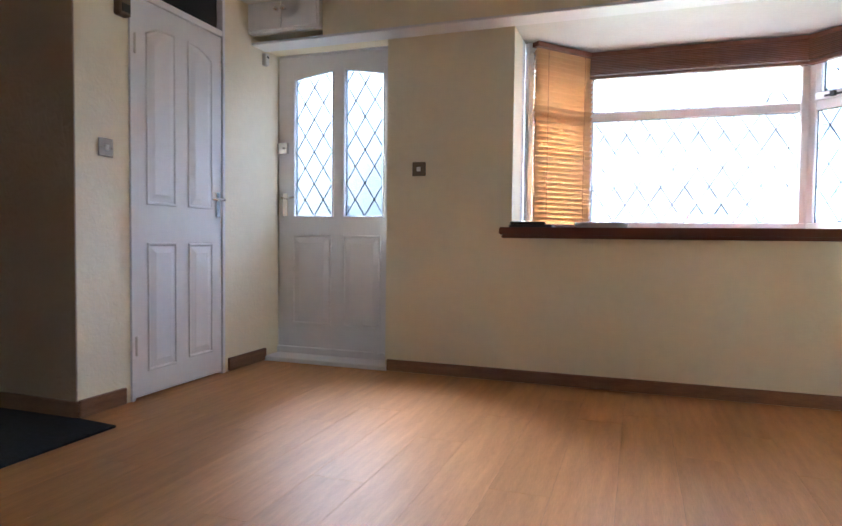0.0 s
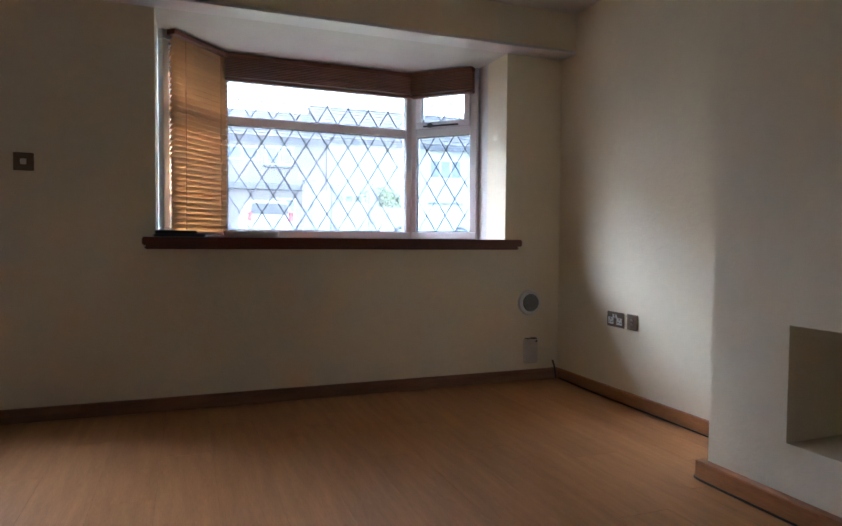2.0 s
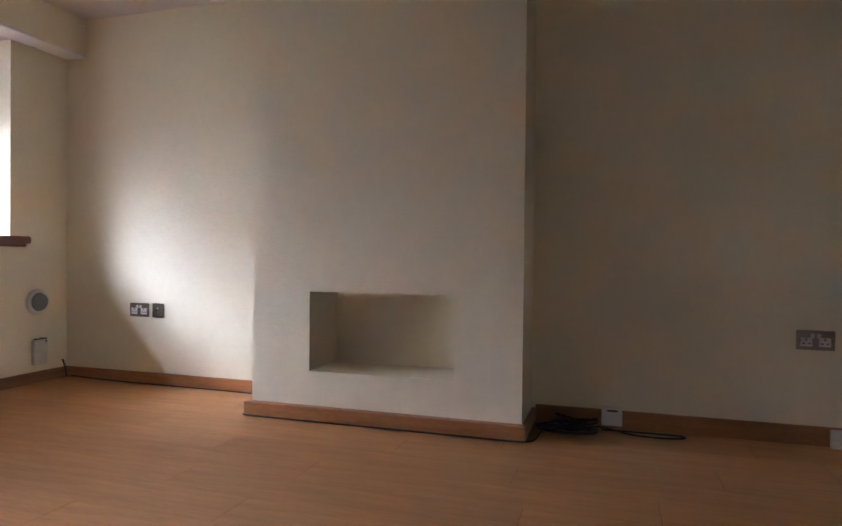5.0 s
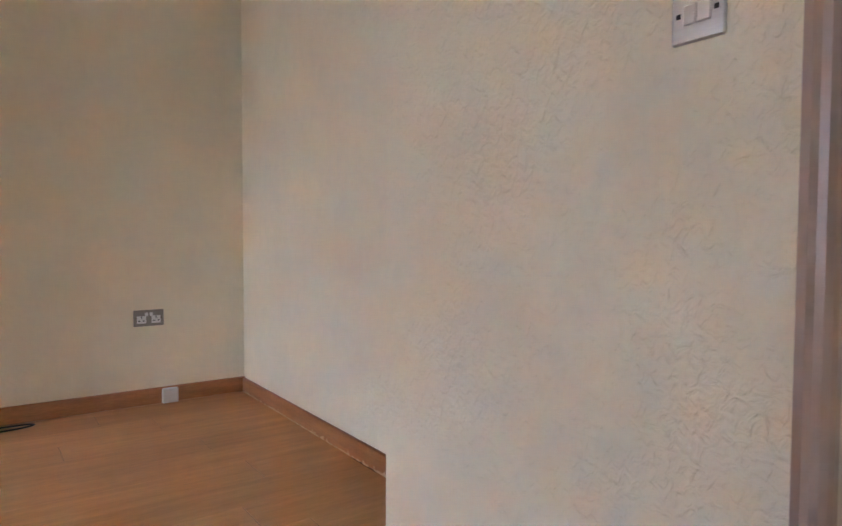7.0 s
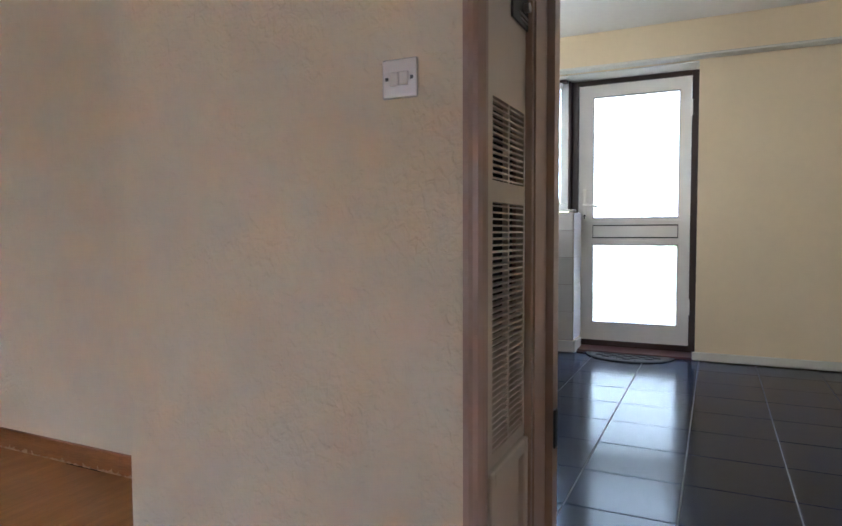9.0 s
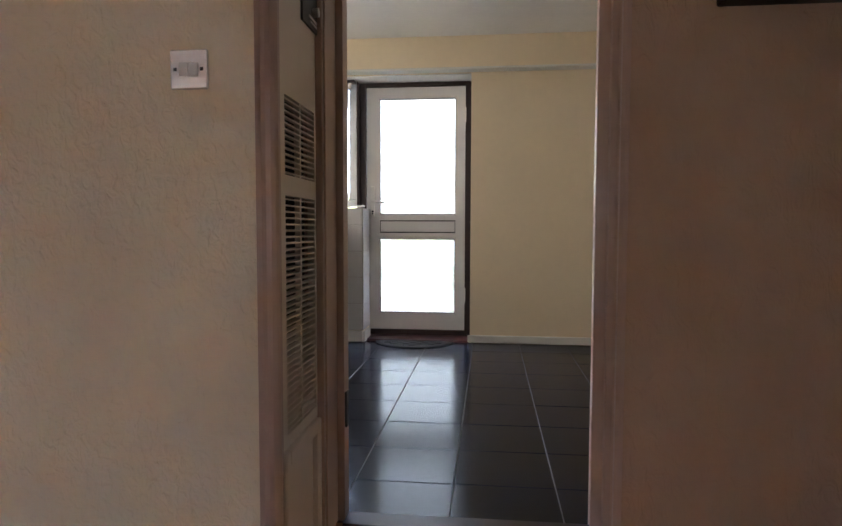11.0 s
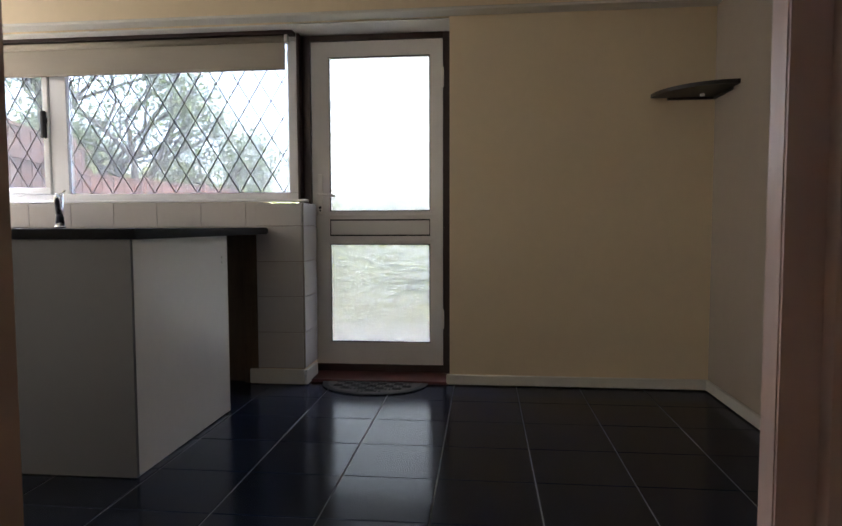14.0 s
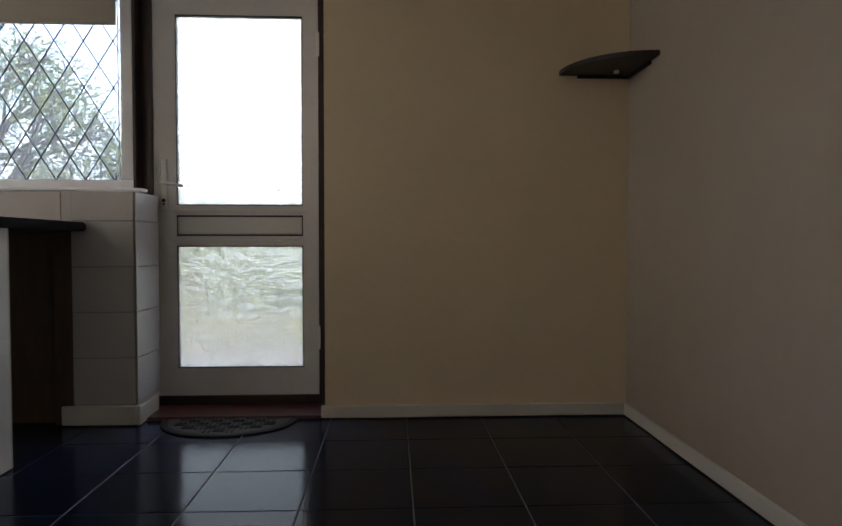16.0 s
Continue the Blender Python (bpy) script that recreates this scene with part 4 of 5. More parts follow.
part("case", B((3.575, 3.672, NY - 0.03, NY, 0.118, 0.275), bevel=0.006), GREYP, sb)
part("gap", B((3.590, 3.612, NY - 0.030, NY - 0.001, 0.2755, 0.281), (3.630, 3.662, NY - 0.030, NY - 0.001, 0.2755, 0.283), (3.652, 3.664, NY - 0.0315, NY - 0.030, 0.255, 0.268)), BLACK, sb)
bm = bmesh.new()
tube(bm, (3.795, NY - 0.012, 0.125), (3.800, NY - 0.024, 0.09), 0.006, n=8)
tube(bm, (3.800, NY - 0.024, 0.09), (3.808, NY - 0.032, 0.012), 0.0055, n=8)
solid("cable_stub", bm, BLACK, "short dark cable stub in the corner by the skirting", "cable")

# meter cupboard over the front door, chime and contact
mc = thing("meter_cupboard", (-0.05, 3.56, 2.135), "small white wall cupboard with two doors above the front door", "cupboard")
part("carcass", B((WX + 0.002, 0.218, 3.535, 3.584, 2.142, CEILZ - 0.003), bevel=0.003), GLOSS, mc)
for a, b, k in ((WX + 0.01, -0.040, -0.065), (-0.034, 0.212, -0.010)):
    d = part("cupboard_door", B((a, b, 3.518, 3.534, 2.15, CEILZ - 0.006), bevel=0.004), GLOSS, mc)
    bm = bmesh.new()
    tube(bm, (k, 3.518, 2.265), (k, 3.50, 2.265), 0.008, n=12)
    bmesh.ops.create_uvsphere(bm, u_segments=12, v_segments=8, radius=0.015, matrix=Matrix.Translation((k, 3.495, 2.265)))
    part("knob", bm, CHROME, d, "small metal knob", smooth=True)
ch = thing("door_chime", (WX, 2.49, 1.90), "brown and cream door chime box high on the wall", "chime")
part("case", B((WX, WX + 0.045, 2.455, 2.525, 1.90, 2.05), bevel=0.006), material("tan_plastic", (0.17, 0.11, 0.065), 0.5), ch)
part("grille", B((WX + 0.045, WX + 0.049, 2.465, 2.516, 1.915, 1.955), bevel=0.001), BLACK, ch, "dark speaker grille")
ct = thing("alarm_contact", (WX, 3.73, 2.0), "small white alarm sensor by the front door", "sensor")
part("case", B((WX, WX + 0.035, 3.690, 3.728, 1.985, 2.065), bevel=0.005), WPLAST, ct)
part("lens", B((WX + 0.035, WX + 0.037, 3.700, 3.720, 2.035, 2.045)), BLACK, ct)

# things lying on the window board
stack = thing("folder", (1.51, 3.75, SILLZ), "dark glossy folders lying on the window board", "folder")
bm = bmesh.new()
prism(bm, [(1.385, 3.69), (1.640, 3.69), (1.640, 3.81), (1.385, 3.81)], SILLZ + 0.001, SILLZ + 0.016)
round_edges(bm, 0.005, 2)
part("lower_cover", bm, material("navy_card", (0.03, 0.032, 0.05), 0.3), stack, "navy cover")
bm = bmesh.new()
prism(bm, [(1.392, 3.695), (1.600, 3.70), (1.585, 3.80), (1.388, 3.805)], SILLZ + 0.0165, SILLZ + 0.034)
round_edges(bm, 0.006, 2)
part("upper_cover", bm, BLACK, stack)
dish = thing("tray", (1.895, 3.91, SILLZ), "shallow white tray with rounded ends on the window board", "tray")
bm = bmesh.new()
loops = []
for grow, z in ((-0.02, 0.001), (-0.004, 0.012), (0.0, 0.034), (-0.006, 0.036), (-0.012, 0.030), (-0.03, 0.010)):
    ring = []
    for k in range(28):
        a = 2 * math.pi * k / 28
        ring.append(bm.verts.new((1.895 + math.copysign(0.095, math.cos(a)) + (0.06 + grow) * math.cos(a), 3.91 + (0.06 + grow) * math.sin(a), SILLZ + z)))
    loops.append(ring)
for p, q in zip(loops, loops[1:]):
    for k in range(28):
        bm.faces.new((p[k], p[(k + 1) % 28], q[(k + 1) % 28], q[k]))
bm.faces.new(loops[0][::-1])
bm.faces.new(loops[-1])
bmesh.ops.recalc_face_normals(bm, faces=bm.faces[:])
part("bowl", bm, WPLAST, dish, smooth=True)

# cable on the floor by the chimney
def cable(name, pts, r, mat, label, category):
    cu = bpy.data.curves.new(name, "CURVE")
    cu.dimensions, cu.bevel_depth, cu.bevel_resolution, cu.resolution_u = "3D", r, 2, 6
    sp = cu.splines.new("NURBS")
    sp.points.add(len(pts) - 1)
    for p, q in zip(sp.points, pts):
        p.co = (*q, 1)
    sp.use_endpoint_u, sp.order_u = True, 4
    cu.materials.append(mat)
    return tagged(new(name, cu), label, category)


rnd = random.Random(4)
pts = [(3.808, 3.66, 0.02), (3.811, 3.4, 0.007), (3.811, 2.9, 0.007), (3.809, 2.4, 0.007), (3.79, 2.12, 0.007), (3.60, 2.10, 0.007), (3.42, 2.10, 0.007), (3.365, 2.09, 0.007), (3.366, 2.0, 0.007), (3.365, 1.5, 0.008), (3.366, 1.1, 0.008), (3.365, 0.80, 0.008), (3.366, 0.66, 0.008), (3.40, 0.61, 0.008), (3.60, 0.61, 0.010), (3.70, 0.56, 0.010)]
for i in range(46):
    a = i * 0.78 + rnd.uniform(-0.2, 0.2)
    rr = 0.060 + 0.042 * math.sin(i * 0.41) + rnd.uniform(-0.018, 0.018)
    pts.append((3.645 + rr * 0.85 * math.cos(a), 0.475 + rr * 1.75 * math.sin(a), 0.008 + 0.06 * (0.5 + 0.5 * math.sin(i * 0.53)) * (i / 46)))
pts += [(3.70, 0.36, 0.03), (3.66, 0.25, 0.008), (3.635, 0.12, 0.006), (3.66, -0.02, 0.006), (3.70, -0.045, 0.006), (3.715, 0.05, 0.006), (3.705, 0.20, 0.006), (3.70, 0.34, 0.006)]
cable("power_cable", pts, 0.0045, BLACK, "black cable coiled on the laminate by the chimney breast", "cable")
tangle = []
for i in range(34):
    a = i * 1.05
    tangle.append((3.615 + 0.055 * math.cos(a) + rnd.uniform(-0.03, 0.03), 0.46 + 0.10 * math.sin(a * 0.83) + rnd.uniform(-0.03, 0.03), 0.010 + 0.06 * abs(math.sin(i * 0.33))))
cable("extension_lead", tangle, 0.004, BLACK, "tangled black lead lying on the coil", "cable")

# carpet at the foot of the stairs
bm = bmesh.new()
prism(bm, [(-1.60, 0.95), (-0.03, 0.95), (-0.03, 1.7), (-0.032, 2.199), (-0.27, 2.219), (-1.60, 2.219)], 0.0015, 0.012)
solid("carpet", bm, CARPET, "charcoal carpet with a cut edge over the laminate", "carpet")

# ---- kitchen things ----
built = set(bpy.data.objects)
WT0, WT1 = 0.872, 0.91
bm = bmesh.new()
prism(bm, [(1.264, -2.868), (1.264, -4.20), (1.285, -4.247), (1.357, -4.247), (1.357, -4.396), (3.45, -4.396), (3.45, -3.75), (1.92, -3.75), (1.92, -2.868)], WT0, WT1)
round_edges(bm, 0.006, 2, [e for e in bm.edges if abs(e.verts[0].co.z - e.verts[1].co.z) < 1e-5])
solid("worktop", bm, WORKTOP, "black gloss laminate worktop", "worktop")
unit = thing("base_unit", (1.6, -3.3, 0), "white melamine kitchen base unit with plain end panel", "cabinet")
part("end_panel", B((1.300, 1.318, -3.715, -2.9065, 0.004, WT0 - 0.001), bevel=0.0015), UNITW, unit)
part("back_panel", B((1.300, 1.90, -2.906, -2.890, 0.004, WT0 - 0.001)), UNITG, unit, "grey back panel")
part("carcass", B((1.3185, 1.90, -3.714, -2.9065, 0.10, WT0 - 0.001)), UNITW, unit)
part("edge_strip", B((1.299, 1.319, -3.7185, -3.7152, 0.004, WT0 - 0.001)), SKIRTW, unit)
bm = bmesh.new()
for z in (0.77, 0.745):
    tube(bm, (1.300, -3.655, z), (1.296, -3.655, z), 0.006, n=10)
part("cap", bm, WPLAST, unit)
sink = thing("sink_unit", (2.6, -4.1, 0), "white kitchen base unit under the window", "cabinet")
part("carcass", B((1.95, 3.44, -4.36, -3.78, 0.10, WT0 - 0.001)), UNITW, sink)
part("plinth", B((1.95, 3.44, -4.30, -3.83, 0.0, 0.0995)), DARKWOOD, sink)
solid("batten", B((1.357, 1.395, KS + 0.030, KS + 0.070, 0.091, WT0 - 0.001), (1.395, 1.44, KS - 0.05, KS + 0.066, 0.0, WT0 - 0.001), bevel=0.003), BATTEN, "raw softwood batten beside the tiled pier", "batten")
solid("gap_board", B((1.441, 1.9, KS - 0.07, KS + 0.02, 0.0, WT0 - 0.001)), BATTEN, "bare brown board at the back of the appliance gap", "board")
tap = thing("sink_tap", (2.52, -4.20, WT1), "chrome mixer tap on the worktop", "tap")
bm = bmesh.new()
tube(bm, (2.52, -4.20, WT1), (2.52, -4.20, 1.10), 0.024, 0.022, n=16)
tube(bm, (2.52, -4.20, WT1), (2.52, -4.20, WT1 + 0.015), 0.032, n=16)
part("body", bm, CHROME, tap, smooth=True)
bm = bmesh.new()
tube(bm, (2.52, -4.19, 1.00), (2.45, -4.08, 1.09), 0.017, 0.015, n=14)
part("spout", bm, CHROME, tap, smooth=True)
bm = bmesh.new()
tube(bm, (2.52, -4.20, 1.10), (2.455, -4.16, 1.125), 0.006, 0.005, n=10)
tube(bm, (2.52, -4.20, 1.098), (2.52, -4.20, 1.112), 0.021, n=14)
part("lever", bm, CHROME, tap, smooth=True)

# corner shelf
bm = bmesh.new()
rad = 0.335
arc = [(KW + 0.002 + rad * math.cos(a), KS + 0.002 + rad * math.sin(a)) for a in [math.pi / 2 * i / 16 for i in range(17)]]
prism(bm, [(KW + 0.002, KS + 0.002)] + arc, 1.605, 1.625)
shelf = thing("corner_shelf", (KW, KS, 1.605), "black quarter-round shelf in the kitchen corner", "shelf")
part("board", bm, SHELFB, shelf)
part("bracket", B((KW + 0.001, KW + 0.25, KS + 0.001, KS + 0.014, 1.592, 1.6045), (KW + 0.001, KW + 0.014, KS + 0.0145, KS + 0.25, 1.592, 1.6045)), SHELFB, shelf)
bm = bmesh.new()
tube(bm, (KW + 0.10, KS + 0.10, 1.604), (KW + 0.10, KS + 0.10, 1.592), 0.012, n=10)
part("fixing", bm, WPLAST, shelf, "white fixing block")

# half-round door mat
mat_ob = thing("door_mat", (0.675, -4.30, 0), "dark grey ribbed half-round rubber doormat", "mat")
def half_round(cx, y0, rx, ry, n=28):
    return [(cx - rx * math.cos(math.pi * i / n), y0 + ry * math.sin(math.pi * i / n) ** 0.85) for i in range(n + 1)]


bm = bmesh.new()
prism(bm, half_round(0.675, -4.352, 0.31, 0.30), 0.0008, 0.008)
round_edges(bm, 0.002)
part("rim", bm, RUBBER, mat_ob, "black rubber rim")
bm = bmesh.new()
prism(bm, half_round(0.675, -4.335, 0.275, 0.262), 0.008, 0.0095)
part("mat_surface", bm, material("grey_mat_pile", (0.11, 0.105, 0.10), 0.95, vary=0.4, scale=90, bump=0.8, bump_scale=160), mat_ob, "grey pile")
rib = bpy.data.meshes.new("rib")
bm = B((-0.026, 0.026, -0.004, 0.004, 0, 0.004))
bm.to_mesh(rib)
bm.free()
rib.materials.append(RUBBER)
for i in range(-5, 6):
    for j in range(5):
        x, y = i * 0.049, 0.025 + j * 0.048
        if (x / 0.25) ** 2 + (y / 0.24) ** 2 < 0.95:
            for k in (-0.011, 0.011):
                ob = share("rib", rib, Vector((0.675 + x, -4.335 + y, 0.0095)), mat_ob)
                ob.matrix_parent_inverse = base_of(mat_ob).inverted()
                ob.rotation_euler = (0, 0, math.pi / 2 * ((i + j) % 2))
                ob.location += Vector((0, k, 0)) if (i + j) % 2 == 0 else Vector((k, 0, 0))

set_rear(built)

# ---- outside, front: terrace across the street ----
def house(name, x0, x1, y, eaves, ridge, mat, label):
    h = thing(name, ((x0 + x1) / 2, y + 4, -0.14), label, "house", group="houses across the street")
    w = x1 - x0
    part("wall", B((x0, x1, y, y + 8, -0.2, eaves)), mat, h)
    bm = bmesh.new()
    for pts in (((x0 - 0.1, y - 0.4, eaves - 0.1), (x1 + 0.1, y - 0.4, eaves - 0.1), (x1 + 0.1, y + 4, ridge), (x0 - 0.1, y + 4, ridge)), ((x1 + 0.1, y + 8.4, eaves - 0.1), (x0 - 0.1, y + 8.4, eaves - 0.1), (x0 - 0.1, y + 4, ridge), (x1 + 0.1, y + 4, ridge))):
        lo = [bm.verts.new(p) for p in pts]
        hi = [bm.verts.new((p[0], p[1], p[2] + 0.12)) for p in pts]
        bm.faces.new(lo[::-1])
        bm.faces.new(hi)
        for i in range(4):
            bm.faces.new((lo[i], lo[(i + 1) % 4], hi[(i + 1) % 4], hi[i]))
    bmesh.ops.recalc_face_normals(bm, faces=bm.faces[:])
    part("roof", bm, ROOFT, h, "grey tiled roof")
    part("fascia", B((x0, x1, y - 0.42, y - 0.36, eaves - 0.22, eaves - 0.02)), UPVC, h)
    part("canopy", B((x0 + 0.2, x1 - 0.2, y - 0.8, y - 0.002, 2.25, 2.5)), ROOFT, h, "flat grey canopy over the ground floor")
    for wx0, wx1, z0, z1 in ((x0 + 0.08 * w, x0 + 0.36 * w, 3.1, 4.25), (x0 + 0.60 * w, x0 + 0.88 * w, 3.1, 4.25), (x0 + 0.10 * w, x0 + 0.46 * w, 0.7, 2.0), (x0 + 0.66 * w, x0 + 0.84 * w, 0.0, 2.1)):
        win = part("window", B((wx0, wx1, y - 0.05, y - 0.001, z0, z0 + 0.08), (wx0, wx1, y - 0.05, y - 0.001, z1 - 0.08, z1), (wx0, wx0 + 0.08, y - 0.05, y - 0.001, z0 + 0.08, z1 - 0.08), (wx1 - 0.08, wx1, y - 0.05, y - 0.001, z0 + 0.08, z1 - 0.08), ((wx0 + wx1) / 2 - 0.04, (wx0 + wx1) / 2 + 0.04, y - 0.05, y - 0.001, z0 + 0.08, z1 - 0.08)), UPVC, h)
        part("pane", B((wx0 + 0.08, wx1 - 0.08, y - 0.02, y - 0.0015, z0 + 0.08, z1 - 0.08)), FARGLASS, win)
    return h


# panes lightened to imitate outdoor glare washing out their dark glass
FARGLASS = material("pale_far_window_pane", (0.20, 0.22, 0.25), 0.2)
DARKBAND = material("dark_stained_boarding", (0.10, 0.10, 0.115), 0.6, vary=0.2, scale=4)
PINK = material("grey_pink_brick", (0.29, 0.25, 0.237), 0.85, vary=0.16, scale=3, fine=16)
WHITEH = material("white_render", (0.52, 0.51, 0.495), 0.85, vary=0.08, scale=2)
BANK = 0.80                      # the far side of the street lies higher
me = bpy.data.meshes.new("bank")
prof = [(18.5, -0.30), (18.5, -0.12), (22.0, BANK - 0.15), (22.6, BANK), (70.0, BANK), (70.0, -0.30)]
me.from_pydata([(x, y, z) for x in (-70, 70) for y, z in prof], [], [(0, 1, 2, 3, 4, 5), (11, 10, 9, 8, 7, 6)] + [(k, k + 6, (k + 1) % 6 + 6, (k + 1) % 6) for k in range(6)])
me.materials.append(material("worn_concrete_drive", (0.20, 0.195, 0.185), 0.9, vary=0.15, scale=2, fine=40))
tagged(new("pavement", me), "worn grey concrete drives rising beyond the street", "pavement", kind="structure")


def house(name, x0, x1, y, eaves, ridge, depth, mat, label, windows, canopy=None):
    """A house with a ridge along the street; windows: x0, x1, z0, z1, how far it stands out, lights."""
    h = thing(name, ((x0 + x1) / 2, y + depth / 2, BANK), label, "house", group="houses across the street")
    mid = y + depth / 2
    bm = bmesh.new()
    sect = [(y, BANK - 0.1), (y + depth, BANK - 0.1), (y + depth, eaves), (mid, ridge - 0.06), (y, eaves)]
    a, b = [[bm.verts.new((x, p, z)) for p, z in sect] for x in (x0, x1)]
    bm.faces.new(a)
    bm.faces.new(b[::-1])
    for k in range(5):
        bm.faces.new((a[k], b[k], b[(k + 1) % 5], a[(k + 1) % 5]))
    bmesh.ops.recalc_face_normals(bm, faces=bm.faces[:])
    part("wall", bm, mat, h)
    fall = (ridge - eaves) / (depth / 2)
    for s_ in (1, -1):
        bm = bmesh.new()
        out = mid - s_ * (depth / 2 + 0.35)
        rows = 9
        for k in range(rows):            # courses of tiles lapping downwards
            p0, p1 = out + (mid - out) * k / rows, out + (mid - out) * (k + 1.12) / rows
            z0, z1 = [eaves - 0.35 * fall + fall * abs(p - out) for p in (p0, p1)]
            lo = [bm.verts.new(v) for v in ((x0 - 0.15, p0, z0 + 0.04), (x1 + 0.15, p0, z0 + 0.04), (x1 + 0.15, p1, z1), (x0 - 0.15, p1, z1))]
            hi = [bm.verts.new(v.co + Vector((0, 0, 0.07))) for v in lo]
            bm.faces.new(lo[::-1])
            bm.faces.new(hi)
            for i in range(4):
                bm.faces.new((lo[i], lo[(i + 1) % 4], hi[(i + 1) % 4], hi[i]))
        bmesh.ops.recalc_face_normals(bm, faces=bm.faces[:])
        part("roof", bm, ROOFT, h, "grey tiled roof slope")
    part("ridge", B((x0 - 0.15, x1 + 0.15, mid - 0.12, mid + 0.12, ridge, ridge + 0.12), bevel=0.04), ROOFT, h)
    part("fascia", B((x0, x1, y - 0.36, y - 0.30, eaves - 0.42, eaves - 0.2)), DARKBAND, h)
    if canopy:
        part("canopy", B((canopy[0], canopy[1], y - 0.9, y - 0.002, canopy[2], canopy[3]), bevel=0.02), DARKBAND, h, "flat dark canopy over the ground floor")
    for wx0, wx1, z0, z1, d, lights in windows:
        f = 0.09
        rails = [(wx0, wx1, y - d, y - 0.001, z0, z0 + f), (wx0, wx1, y - d, y - 0.001, z1 - f, z1)]
        rails += [(u - f / 2, u + f / 2, y - d, y - 0.001, z0 + f, z1 - f) for u in [wx0 + f / 2 + (wx1 - wx0 - f) * k / lights for k in range(lights + 1)]]
        win = part("window", B(*rails), UPVC, h)
        for k in range(lights):
            u0, u1 = [wx0 + f / 2 + (wx1 - wx0 - f) * (k + q) / lights for q in (0, 1)]
            part("pane", B((u0 + f / 2, u1 - f / 2, y - d + 0.03, y - 0.0015, z0 + f, z1 - f)), FARGLASS, win)
        if d > 0.2:
            part("window_sill", B((wx0 - 0.05, wx1 + 0.05, y - d - 0.06, y - 0.001, z0 - 0.12, z0 - 0.001)), DARKBAND, win)
    return h


house("house", -17.0, -3.4, 34.7, 6.47, 8.6, 9.0, WHITEH, "white rendered terraced house with grey tiled roof", ((-14, -11.4, 4.5, 5.8, 0.06, 3), (-8, -5.4, 4.5, 5.8, 0.06, 3), (-13, -10, 1.7, 3.2, 0.06, 3)))
house("house", -3.2, 8.9, 34.7, 6.47, 8.55, 9.0, PINK, "grey-pink brick house with an oriel window and dark canopy",
      ((5.5, 7.0, 4.85, 5.85, 0.5, 2), (2.7, 5.2, 5.1, 5.85, 0.06, 3), (-0.6, 1.2, 4.85, 5.85, 0.06, 2), (-2.4, 0.4, 1.4, 3.2, 0.06, 3), (5.9, 7.2, 0.9, 3.1, 0.06, 2)), (-2.9, 7.7, 3.5, 3.85))
house("house", 9.1, 24.0, 35.4, 6.76, 9.35, 9.6, WHITEH, "white rendered house with a steep grey tiled roof",
      ((9.5, 11.3, 1.6, 3.5, 0.06, 3), (15.4, 17.6, 4.6, 5.8, 0.06, 3), (19.5, 21.7, 4.6, 5.8, 0.06, 3), (15.2, 17.8, 1.6, 3.3, 0.06, 3)))
house("house", 24.3, 37.0, 35.0, 6.5, 8.8, 9.0, PINK, "grey-pink brick house at the end of the row", ((26, 28.5, 4.6, 5.8, 0.06, 3), (31, 33.5, 4.6, 5.8, 0.06, 3)))


